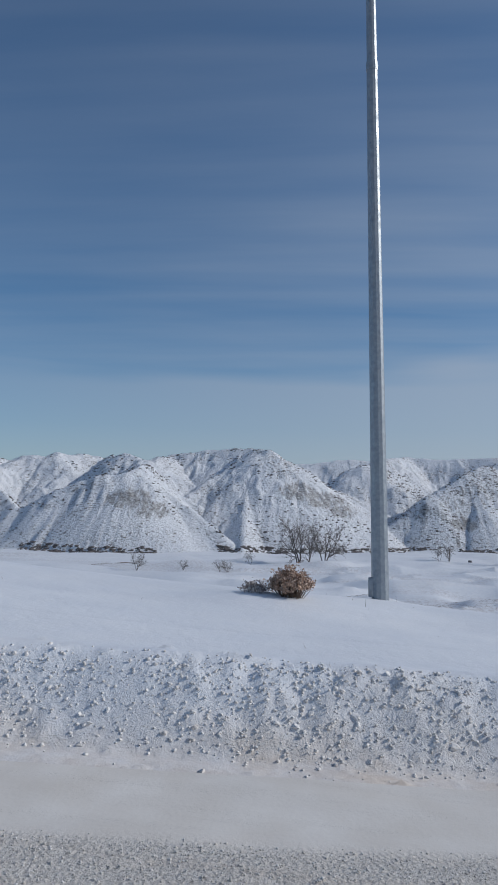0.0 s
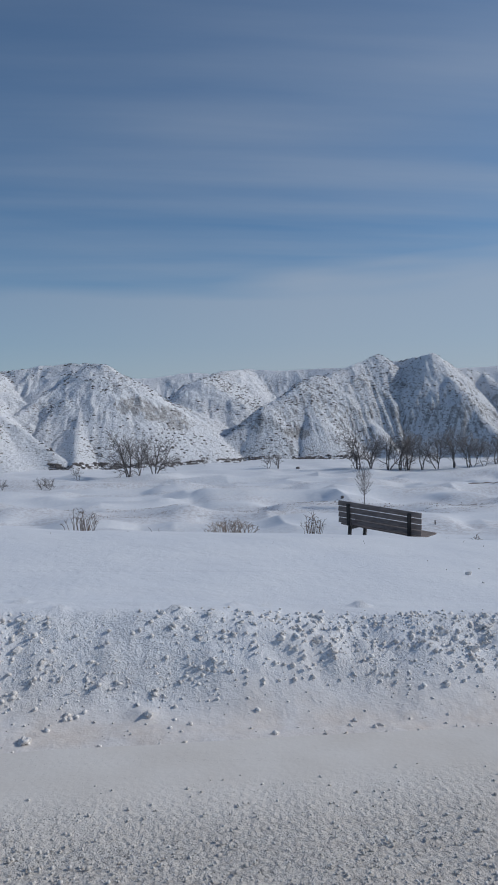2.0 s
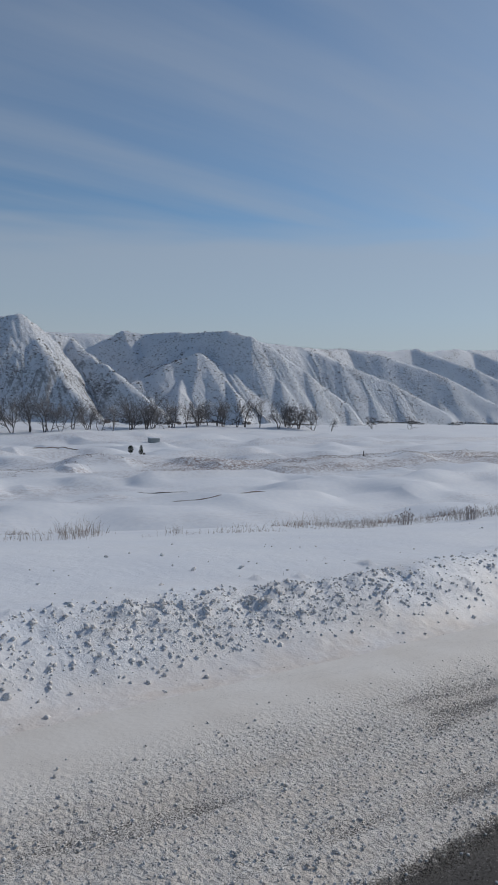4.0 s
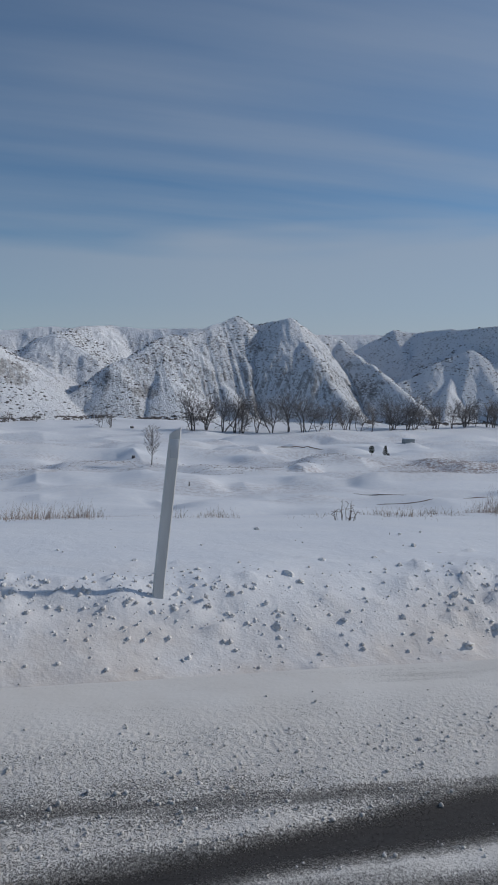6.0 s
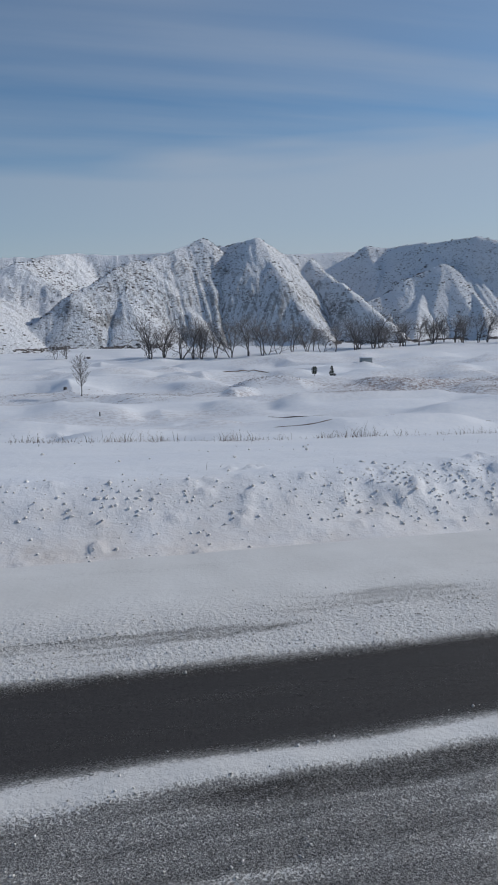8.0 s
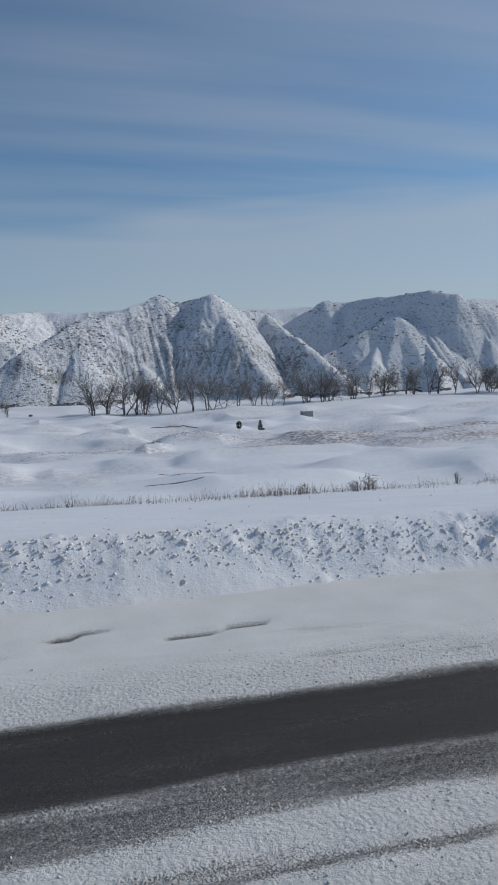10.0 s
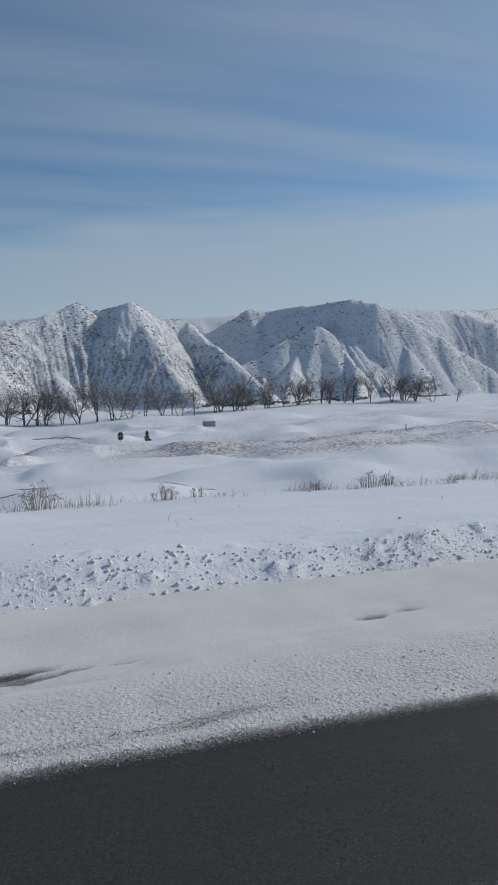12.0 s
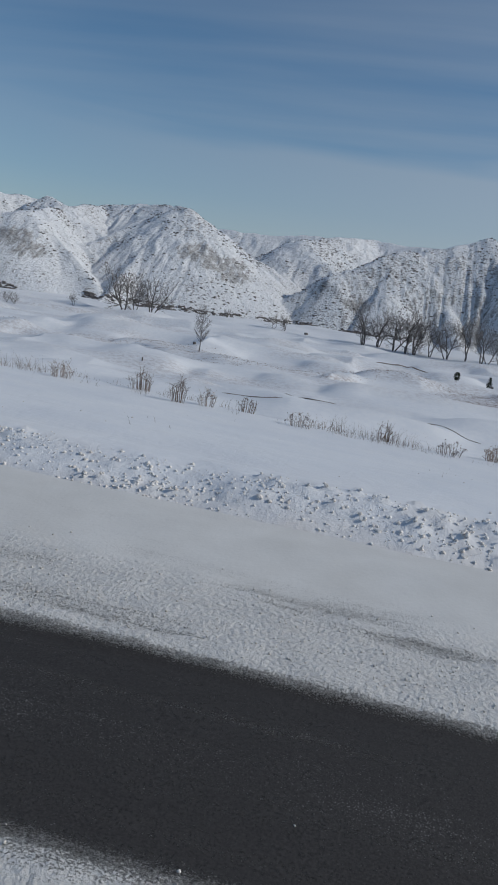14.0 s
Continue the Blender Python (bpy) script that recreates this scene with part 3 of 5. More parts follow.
# ---- badland hills across the valley ----
# crests: name, points (x, y, z), fall to either side in metres a metre
SPURS = [
    ("a", [(-430, 420, 5), (-400, 520, 40), (-380, 640, 50)], 0.62),
    ("a", [(-330, 400, -6), (-300, 470, 34), (-250, 600, 46)], 0.62),
    ("a", [(-240, 395, -12), (-222, 440, 14), (-198, 520, 41), (-175, 525, 44), (-150, 560, 44)], 0.62),
    ("a", [(-173, 405, -6), (-160, 410, 3), (-137, 416, 15), (-112, 420, 24), (-99, 425, 27)], 0.80),
    ("h", [(-99, 425, 27), (-101, 455, 31), (-104, 490, 38), (-120, 502, 43), (-140, 540, 43)], 0.62),
    ("h", [(-99, 425, 27), (-92, 416, 17), (-69, 404, -8)], 0.85),
    ("h", [(-104, 490, 38), (-95, 540, 44), (-66, 542, 50), (-37, 530, 50), (-24, 508, 47)], 0.50),
    ("q", [(-24, 508, 47), (-20, 494, 34), (-13, 478, 20), (2, 450, 0), (12, 425, -15)], 0.86),
    ("q", [(-24, 508, 47), (2, 498, 34), (23, 470, 9), (38, 442, -10), (46, 425, -17)], 0.80),
    ("q", [(-24, 508, 47), (-42, 500, 37), (-54, 486, 22), (-62, 462, 0)], 0.9),
    ("c", [(40, 560, 24), (45, 585, 42), (68, 640, 53), (95, 690, 58)], 0.58),
    ("c", [(45, 585, 42), (68, 560, 27), (66, 520, 5)], 0.62),
    ("c", [(95, 690, 57), (150, 670, 56), (190, 640, 56)], 0.5),
    ("r", [(45, 465, -9), (82, 490, 19), (111, 515, 34), (138, 535, 43), (154, 545, 49), (177, 556, 58), (188, 590, 58)], 0.74),
    ("r", [(138, 535, 43), (146, 520, 28), (155, 490, 5), (160, 462, -11), (162, 445, -16)], 0.80),
    ("r", [(111, 515, 33), (114, 485, 11), (115, 455, -12)], 0.60),
    ("p", [(212, 533, 56), (216, 508, 37), (218, 492, 26), (225, 455, -1), (230, 435, -14)], 0.90),
    ("p", [(212, 533, 56), (197, 570, 55), (200, 620, 58)], 0.8),
    ("p", [(212, 533, 56), (236, 552, 48), (256, 552, 44), (259, 520, 31), (267, 485, 15), (274, 448, -3), (278, 430, -14)], 0.88),
    ("e", [(291, 600, 40), (322, 590, 57), (340, 585, 55), (352, 547, 56)], 0.62),
    ("e", [(322, 590, 57), (318, 560, 36), (305, 525, 8)], 0.66),
    ("l", [(352, 547, 56), (349, 520, 42), (343, 505, 32)], 0.75),
    ("l", [(283, 500, 10), (316, 504, 26), (343, 501, 36), (360, 488, 27), (377, 470, 11), (386, 452, -6)], 0.72),
    ("s", [(352, 547, 55), (374, 508, 57), (387, 495, 53), (405, 485, 43), (426, 472, 27), (455, 456, 4), (462, 446, -10)], 0.78),
    ("f", [(374, 508, 56), (420, 560, 56), (500, 568, 54), (560, 600, 58), (650, 640, 64), (977, 690, 88), (1350, 740, 95)], 0.8),
    ("f", [(500, 566, 54), (529, 545, 42), (575, 520, 24), (625, 490, -3)], 0.72),
    ("f", [(430, 560, 52), (452, 530, 36), (470, 500, 14), (480, 480, -6)], 0.7),
    ("f", [(610, 620, 61), (640, 598, 58), (696, 550, 35), (740, 510, 5), (755, 490, -10)], 0.70),
    ("f", [(760, 650, 74), (800, 590, 50), (850, 520, 8)], 0.66),
    ("f", [(900, 680, 84), (940, 600, 54), (1000, 500, 0)], 0.64),
    ("b", [(-500, 700, 50), (-200, 690, 48), (0, 690, 52), (200, 700, 58), (400, 680, 62), (600, 720, 68)], 0.62),
]


FALL = {"s": 1.75, "f": 1.65, "l": 1.15, "e": 1.8, "h": 1.25, "q": 1.25, "r": 1.25, "p": 1.25}


def side_ribs():
    """Lesser ribs that run down from the crests, every twenty metres or so."""
    rng = random.Random(19)
    ribs = []
    for kind, pts, fall in SPURS:
        if kind == "b":
            continue
        fall = fall * FALL.get(kind, 1.1)
        pace = {"r": (8, 14), "s": (26, 48), "f": (26, 48), "e": (24, 44), "l": (18, 34)}.get(kind, (15, 29))
        proud = (0.80, 0.92) if kind in "rsfe" else (0.66, 0.82)
        flank = 0.72 if kind in "sfe" else 1.0
        for (x0, y0, z0), (x1, y1, z1) in zip(pts, pts[1:]):
            long_ = math.hypot(x1 - x0, y1 - y0)
            if min(y0, y1) > 575 or long_ < 12 or max(x0, x1) > 800:
                continue
            ax, ay = (x1 - x0) / long_, (y1 - y0) / long_
            down = -1 if z1 > z0 else 1
            for side in (-1, 1):
                at = rng.uniform(4, 16)
                while at < long_:
                    t = at / long_
                    at += rng.uniform(*pace)
                    ux, uy = -ay * side + 0.55 * down * ax, ax * side + 0.55 * down * ay
                    n = math.hypot(ux, uy)
                    ux, uy = ux / n, uy / n
                    top = z0 + t * (z1 - z0) - rng.uniform(1.5, 4.0)
                    if uy > 0.35 or top < -4:
                        continue
                    slope = fall * rng.uniform(*proud)
                    run = (top - VALLEY) / slope
                    px, py = x0 + t * (x1 - x0), y0 + t * (y1 - y0)
                    bend = rng.uniform(-0.22, 0.22)
                    mid = (px + ux * run * 0.5, py + uy * run * 0.5, top - slope * run * 0.47)
                    end = (px + (ux - uy * bend) * run, py + (uy + ux * bend) * run, VALLEY)
                    ribs.append(([(px, py, top), mid, end], fall * flank * rng.uniform(1.05, 1.3)))
    return ribs


def spur_height(x, y):
    best = np.full(x.shape, -400.0)
    lines = [(pts, fall * FALL.get(kind, 1.1), 30.0) for kind, pts, fall in SPURS] + [(pts, fall, 2.0) for pts, fall in side_ribs()]
    for pts, fall, soft in lines:
        reach = 75 / fall + 20
        for (x0, y0, z0), (x1, y1, z1) in zip(pts, pts[1:]):
            rows = np.where((y[:, 0] > min(y0, y1) - reach) & (y[:, 0] < max(y0, y1) + reach))[0]
            cols = np.where((x[0] > min(x0, x1) - reach) & (x[0] < max(x0, x1) + reach))[0]
            if not len(rows) or not len(cols):
                continue
            part_ = (slice(rows[0], rows[-1] + 1), slice(cols[0], cols[-1] + 1))
            sx, sy, old = x[part_], y[part_], best[part_]
            dx, dy = x1 - x0, y1 - y0
            t = np.clip(((sx - x0) * dx + (sy - y0) * dy) / (dx * dx + dy * dy), 0, 1)
            d = np.hypot(sx - x0 - t * dx, sy - y0 - t * dy)
            h = z0 + t * (z1 - z0) - fall * (np.sqrt(d * d + soft) - soft ** 0.5)
            k = 1.6
            m = np.clip(0.5 + 0.5 * (h - old) / k, 0, 1)
            best[part_] = old + (h - old) * m + k * m * (1 - m)
    return best


def raw_hill(x, y):
    h = spur_height(x, y)
    up = sstep(h, -14, 20) * (1 - 0.6 * sstep(h, 40, 60))
    # small unevenness, which the run-off then cuts into gullies
    h = h + up * 1.2 * (ridged(x / 30 + 0.7 * fbm(x / 40, y / 40, 2, 111), y / 70, 2, 113) - 0.62)
    rugged = up * (1 - 0.5 * sstep(x, 255, 300))
    h = h + rugged * 4.2 * (fbm(x / 20, y / 20, 4, 121) - 0.5)
    h = h + rugged * 2.4 * (ridged(x / 9 + 0.8 * fbm(x / 14, y / 14, 2, 127), y / 13, 2, 129) - 0.6)
    h = h + rugged * 1.1 * (fbm(x / 3.6, y / 4.2, 2, 125) - 0.5)
    h = h + 9 * (fbm(x / 50, y / 90, 3, 123) - 0.5) * sstep(y, 585, 650)
    floor = VALLEY - 1.0
    k = 4.0
    m = np.clip(0.5 + 0.5 * (h - floor) / k, 0, 1)
    return floor + (h - floor) * m + k * m * (1 - m) - 0.6 - 6 * (1 - sstep(y, 356, 380))


def washed(xs, ys, h, rounds, rate, power=0.45):
    """Cuts gullies into a height grid where the run-off gathers; also gives the gathered area."""
    ny, nx = h.shape
    wx, wy = np.gradient(xs), np.gradient(ys)
    cell = (wy[:, None] * wx[None, :]).reshape(-1)
    span_x, span_y = np.broadcast_to(wx[None, :], h.shape), np.broadcast_to(wy[:, None], h.shape)
    number = np.arange(ny * nx).reshape(ny, nx)
    area = cell.copy()
    for _ in range(rounds):
        best, way, far = np.zeros(h.shape), number.copy(), np.ones(h.shape)
        pad_h, pad_n = np.pad(h, 1, mode="edge"), np.pad(number, 1, mode="edge")
        for oy in (0, 1, 2):
            for ox in (0, 1, 2):
                if ox == 1 and oy == 1:
                    continue
                d = np.hypot(span_x * (ox - 1), span_y * (oy - 1))
                drop = (h - pad_h[oy:oy + ny, ox:ox + nx]) / d
                better = drop > best
                best = np.where(better, drop, best)
                way = np.where(better, pad_n[oy:oy + ny, ox:ox + nx], way)
                far = np.where(better, d, far)
        order = np.argsort(-h.reshape(-1)).tolist()
        down = way.reshape(-1).tolist()
        total = cell.tolist()
        for i in order:
            if down[i] != i:
                total[down[i]] += total[i]
        area = np.array(total)
        force = (rate * np.minimum(area, 2500.0) ** power / far.reshape(-1)).tolist()
        z = h.reshape(-1).tolist()
        for i in reversed(order):
            if down[i] != i:
                z[i] = (z[i] + force[i] * z[down[i]]) / (1 + force[i])
        h = np.array(z).reshape(ny, nx)
        soft = np.pad(h, 1, mode="edge")
        h = h + 0.05 * (soft[:-2, 1:-1] + soft[2:, 1:-1] + soft[1:-1, :-2] + soft[1:-1, 2:] - 4 * h)
    return h, area.reshape(ny, nx)


HX = np.concatenate([np.arange(-560, -200, 4.0), np.arange(-200, 620, 1.0), np.arange(620, 1400, 4.0)])
HY = np.concatenate([np.arange(356, 400, 4.0), np.arange(400, 580, 1.15), np.arange(580, 720, 2.5), np.arange(720, 900, 10.0)])
HILL_H, HILL_RUN = washed(HX, HY, raw_hill(*np.meshgrid(HX, HY)), 4, 0.034)


def hill_z(x, y):
    """Height of the washed hills anywhere."""
    x, y = np.asarray(x, float), np.asarray(y, float)
    i = np.clip(np.searchsorted(HX, x) - 1, 0, len(HX) - 2)
    j = np.clip(np.searchsorted(HY, y) - 1, 0, len(HY) - 2)
    u, v = np.clip((x - HX[i]) / (HX[i + 1] - HX[i]), 0, 1), np.clip((y - HY[j]) / (HY[j + 1] - HY[j]), 0, 1)
    return (HILL_H[j, i] * (1 - u) + HILL_H[j, i + 1] * u) * (1 - v) + (HILL_H[j + 1, i] * (1 - u) + HILL_H[j + 1, i + 1] * u) * v


hill_mat = Mat("snowy_badland", rough=0.8, spec=0.15)
hm_sep = hill_mat.node("ShaderNodeSeparateXYZ")
hm_norm = hill_mat.node("ShaderNodeNewGeometry").outputs["Normal"]
hill_mat.link(hm_norm, hm_sep.inputs[0])
steep = hill_mat.ramp(hm_sep.outputs["Z"], 0.86, 0.62)
hm_rib, hm_flute, hm_cliff = hill_mat.attr("rib"), hill_mat.attr("flute"), hill_mat.attr("cliff")
hm_big = hill_mat.noise(0.035, 5)
hm_mid = hill_mat.noise(0.42, 6, 0.72)
hm_streak = hill_mat.noise(0.5, 5, 0.65, stretch=(1.0, 0.25, 0.12))
hm_pz = hill_mat.node("ShaderNodeSeparateXYZ")
hill_mat.link(hill_mat.pos, hm_pz.inputs[0])
hm_layer = hill_mat.node("ShaderNodeCombineXYZ")
hill_mat.link(hill_mat.math("ADD", hm_pz.outputs["Z"], hill_mat.ramp(hm_big, 0, 1, -3, 3)), hm_layer.inputs["Z"])
hm_strata = hill_mat.noise(0.28, 3, 0.6, vec=hm_layer.outputs[0])
hm_earth = hill_mat.mix(hill_mat.ramp(hm_strata, 0.4, 0.6), (0.14, 0.138, 0.14), (0.30, 0.29, 0.285))
hm_snow = hill_mat.mix(hill_mat.ramp(hm_big, 0.3, 0.7), (0.78, 0.80, 0.84), (0.86, 0.87, 0.89))
# low scrub: dark tufts in level rows, thicker in places
hm_tuft = hill_mat.noise(0.62, 4, 0.7, stretch=(0.75, 0.6, 2.2))
hm_thick = hill_mat.ramp(hill_mat.noise(0.04, 3), 0.32, 0.66, -0.10, 0.045)
hm_thick = hill_mat.math("ADD", hm_thick, hill_mat.attr("tufts"))
hm_scrub = hill_mat.ramp(hill_mat.math("ADD", hm_tuft, hm_thick), 0.53, 0.585, 0.0, 0.85)
hm_snow = hill_mat.mix(hm_scrub, hm_snow, (0.17, 0.15, 0.14))
hm_snow = hill_mat.mix(hill_mat.ramp(hill_mat.noise(1.9, 3, 0.7), 0.58, 0.70, 0.0, 0.3), hm_snow, (0.24, 0.21, 0.20))
# the ribs between gullies stand bare where the face is steep
hm_bare = hill_mat.math("ADD", hill_mat.math("MULTIPLY", steep, 0.55), hill_mat.ramp(hm_mid, 0.3, 0.7, -0.32, 0.32))
hm_bare = hill_mat.math("ADD", hm_bare, hill_mat.math("MULTIPLY", hm_rib, hm_flute))
hm_bare = hill_mat.math("ADD", hm_bare, hill_mat.math("MULTIPLY", hm_flute, hill_mat.ramp(hm_streak, 0.3, 0.7, -0.35, 0.2)))
hm_bare = hill_mat.ramp(hm_bare, 0.62, 1.0, 0.0, 0.8)
hm_col = hill_mat.mix(hm_bare, hm_snow, hm_earth)
# bare banded cliffs
hm_band = hill_mat.noise(0.55, 4, 0.7, vec=hm_layer.outputs[0])
hm_rock = hill_mat.mix(hill_mat.ramp(hill_mat.math("ADD", hm_band, hill_mat.ramp(hm_streak, 0.3, 0.7, -0.12, 0.12)), 0.42, 0.58), (0.12, 0.108, 0.10), (0.25, 0.225, 0.205))
hm_cut = hill_mat.ramp(hill_mat.math("ADD", hm_cliff, hill_mat.ramp(hm_streak, 0.3, 0.7, -0.9, 0.6)), 0.25, 0.75, 0.0, 0.85)
hm_cut = hill_mat.math("MULTIPLY", hm_cut, hill_mat.ramp(hm_mid, 0.38, 0.62, 1.0, 0.35))
hill_mat.colour(hill_mat.mix(hm_cut, hm_col, hm_rock))
hill_mat.bump((hill_mat.math("MULTIPLY", hm_streak, hm_flute), 0.8), (hm_tuft, 1.3), (hill_mat.noise(0.9, 4, 0.6), 0.35))

hills, kx, ky, kz = grid_mesh("hills", HX, HY, lambda x, y: HILL_H, hill_mat.m)
cliff = np.zeros(kx.shape)
for x0, z0, rx_, rz_ in ((-2, 18, 14, 7), (14, 13, 16, 6), (24, 6, 10, 5), (-94, 10, 16, 7), (-80, 4, 10, 5), (100, 0, 10, 5)):
    cliff = np.maximum(cliff, 1 - sstep(np.hypot((kx - x0) / rx_, (kz - z0) / rz_), 0.5, 1.15))
add_attr(hills, "flute", (0.35 + 0.3 * (1 - sstep(kz, 8, 26)) + 0.45 * sstep(kx, 30, 70) * (1 - sstep(kx, 240, 300))) * (1 - 0.55 * sstep(kx, 255, 300)) * (1 - 0.8 * sstep(ky, 560, 600)) * (0.5 + 0.5 * (1 - sstep(kz, 22, 46))))
add_attr(hills, "cliff", cliff * (1 - sstep(ky, 510, 530)))
add_attr(hills, "tufts", np.interp(kx, [10, 70], [-0.045, -0.018]) - 0.02 * sstep(kx, 270, 330))
add_attr(hills, "rib", np.clip(0.62 - 0.30 * np.log10(HILL_RUN), -0.5, 0.5))
tagged(hills, "eroded badland hills dusted with snow over bare tan slopes", "hills", kind="structure")

# ---- helpers for things ----
def part(name, bm, mat, parent=None, label="", smooth=True):
    me = bpy.data.meshes.new(name)
    for f in bm.faces:
        f.smooth = smooth
    bm.to_mesh(me)
    bm.free()
    me.materials.append(mat)
    ob = new(name, me)
    if parent is not None:
        ob.parent = parent
    if label:
        ob["label"] = label
    return ob


def thing(name, m, label, category, group="", kind=""):
    ob = new(name)
    ob.empty_display_size = 0.2
    ob.matrix_world = m
    return tagged(ob, label, category, group, kind)


def box(bm, x0, x1, y0, y1, z0, z1, bevel=0.0, m=None):
    r = bmesh.ops.create_cube(bm, size=1.0)
    mat = Matrix.Translation(((x0 + x1) / 2, (y0 + y1) / 2, (z0 + z1) / 2)) @ Matrix.Diagonal((x1 - x0, y1 - y0, z1 - z0, 1))
    bmesh.ops.transform(bm, matrix=(m or Matrix()) @ mat, verts=r["verts"])
    if bevel:
        edges = list({e for v in r["verts"] for e in v.link_edges})
        bmesh.ops.bevel(bm, geom=edges, offset=bevel, segments=2, affect="EDGES", profile=0.5)


def tube(verts, faces, pts, radii, sides=5):
    """Adds a tapered tube along pts to the lists."""
    base = len(verts)
    n = len(pts)
    for i, (p, r) in enumerate(zip(pts, radii)):
        d = (pts[min(i + 1, n - 1)] - pts[max(i - 1, 0)])
        d = d.normalized() if d.length > 1e-6 else Vector((0, 0, 1))
        side = d.cross(Vector((0.31, 0.93, 0.2))).normalized()
        up = side.cross(d)
        for k in range(sides):
            a = 2 * math.pi * k / sides
            verts.append(p + side * (r * math.cos(a)) + up * (r * math.sin(a)))
    for i in range(n - 1):
        for k in range(sides):
            k2 = (k + 1) % sides
            faces.append((base + i * sides + k, base + i * sides + k2, base + (i + 1) * sides + k2, base + (i + 1) * sides + k))


def soup(name, verts, faces, mat, parent=None, label="", smooth=True):
    me = bpy.data.meshes.new(name)
    me.from_pydata([tuple(v) for v in verts], [], faces)
    me.polygons.foreach_set("use_smooth", np.full(len(me.polygons), smooth))
    me.update()
    me.materials.append(mat)
    ob = new(name, me)
    if parent is not None:
        ob.parent = parent
    if label:
        ob["label"] = label
    return ob


def scatter(name, base_v, base_f, places, sizes, turns, mat, squash=1.0, jitter=0.0, seed=1, smooth=False, tumble=True):
    """One mesh of many small pieces, each turned about z and scaled."""
    rng = np.random.RandomState(seed)
    bv, bf = np.array(base_v, float), np.array(base_f, int)
    n, k = len(places), len(bv)
    co = np.repeat(bv[None], n, 0)
    if jitter:
        co = co * (1 + jitter * (rng.rand(n, k, 1) - 0.5) * 2)
    s = np.asarray(sizes, float)
    s = s[:, None] * np.ones(3) if s.ndim == 1 else s
    co = co * s[:, None, :]
    if tumble:
        c, d = np.cos(rng.rand(n) * 6.28)[:, None], np.sin(rng.rand(n) * 6.28)[:, None]
        norm = np.hypot(c, d)
        c, d = c / norm, d / norm
        co = np.stack([co[..., 0], co[..., 1] * c - co[..., 2] * d, co[..., 1] * d + co[..., 2] * c], -1)
    c, d = np.cos(turns)[:, None], np.sin(turns)[:, None]
    x, y = co[..., 0] * c - co[..., 1] * d, co[..., 0] * d + co[..., 1] * c
    co = np.stack([x, y, co[..., 2] * squash], -1) + np.asarray(places)[:, None, :]
    faces = (bf[None] + (np.arange(n) * k)[:, None, None]).reshape(-1, bf.shape[1])
    w = bf.shape[1]
    me = bpy.data.meshes.new(name)
    me.vertices.add(n * k)
    me.vertices.foreach_set("co", co.astype(np.float32).reshape(-1))
    me.loops.add(len(faces) * w)
    me.loops.foreach_set("vertex_index", faces.astype(np.int32).reshape(-1))
    me.polygons.add(len(faces))
    me.polygons.foreach_set("loop_start", np.arange(0, len(faces) * w, w, dtype=np.int32))
    me.polygons.foreach_set("use_smooth", np.full(len(faces), smooth))
    me.update(calc_edges=True)
    me.materials.append(mat)
    return new(name, me)


def gz_at(x, y):
    return float(ground_z(np.array([x]), np.array([y]))[0])


# ---- materials of things ----
# bark and twig tones are paled: distance haze is put into their colour
bark = Mat("bark", rough=0.9, spec=0.2)
bark.colour(bark.mix(bark.ramp(bark.noise(3, 4), 0.3, 0.7), (0.10, 0.09, 0.086), (0.19, 0.172, 0.165)))
twig = Mat("twig", rough=0.9, spec=0.2)
twig.colour(twig.mix(twig.ramp(twig.noise(1.0, 3), 0.3, 0.7), (0.22, 0.205, 0.20), (0.34, 0.32, 0.31)))
needle = Mat("needles", rough=0.8, spec=0.2)
needle.colour(needle.mix(needle.island(), (0.018, 0.028, 0.018), (0.05, 0.065, 0.04)))
drygrass = Mat("dry_grass", rough=0.85, spec=0.2)
drygrass.colour(drygrass.mix(drygrass.island(), (0.27, 0.205, 0.165), (0.50, 0.42, 0.36)))
reed = Mat("dry_reed", rough=0.85, spec=0.2)
reed.colour(reed.mix(reed.island(), (0.20, 0.14, 0.12), (0.44, 0.34, 0.29)))
clump = Mat("russet_grass", rough=0.85, spec=0.2)
clump.colour(clump.mix(clump.island(), (0.34, 0.235, 0.17), (0.60, 0.47, 0.36)))
weed = Mat("dead_weed", rough=0.9, spec=0.2)
weed.colour(weed.mix(weed.island(), (0.11, 0.08, 0.065), (0.27, 0.205, 0.16)))
russet = Mat("russet_leaf", rough=0.8, spec=0.2)
russet.colour(russet.mix(russet.island(), (0.40, 0.25, 0.17), (0.72, 0.56, 0.45)))
frost = Mat("frosted_twig", rough=0.8, spec=0.2)
frost.colour(frost.mix(frost.island(), (0.24, 0.19, 0.17), (0.60, 0.56, 0.54)))
galv = Mat("galvanised_steel", rough=0.45, metal=0.6)
galv_n = galv.noise(14, 4)
galv.colour(galv.mix(galv.ramp(galv_n, 0.3, 0.7), (0.24, 0.27, 0.30), (0.35, 0.38, 0.41)))
galv.rough(galv.ramp(galv.noise(5, 4), 0.3, 0.7, 0.38, 0.6))
post_white = Mat("weathered_white_plastic", rough=0.55)
post_white.colour(post_white.mix(post_white.ramp(post_white.noise(9, 5, stretch=(1, 1, 0.2)), 0.35, 0.75), (0.68, 0.68, 0.67), (0.50, 0.49, 0.475)))
sign_metal = Mat("sign_back_aluminium", rough=0.5, metal=0.35)
sign_metal.colour(sign_metal.mix(sign_metal.ramp(sign_metal.noise(6, 4), 0.3, 0.7), (0.52, 0.54, 0.57), (0.62, 0.64, 0.67)))
rust_steel = Mat("dull_steel_post", rough=0.7, metal=0.3)
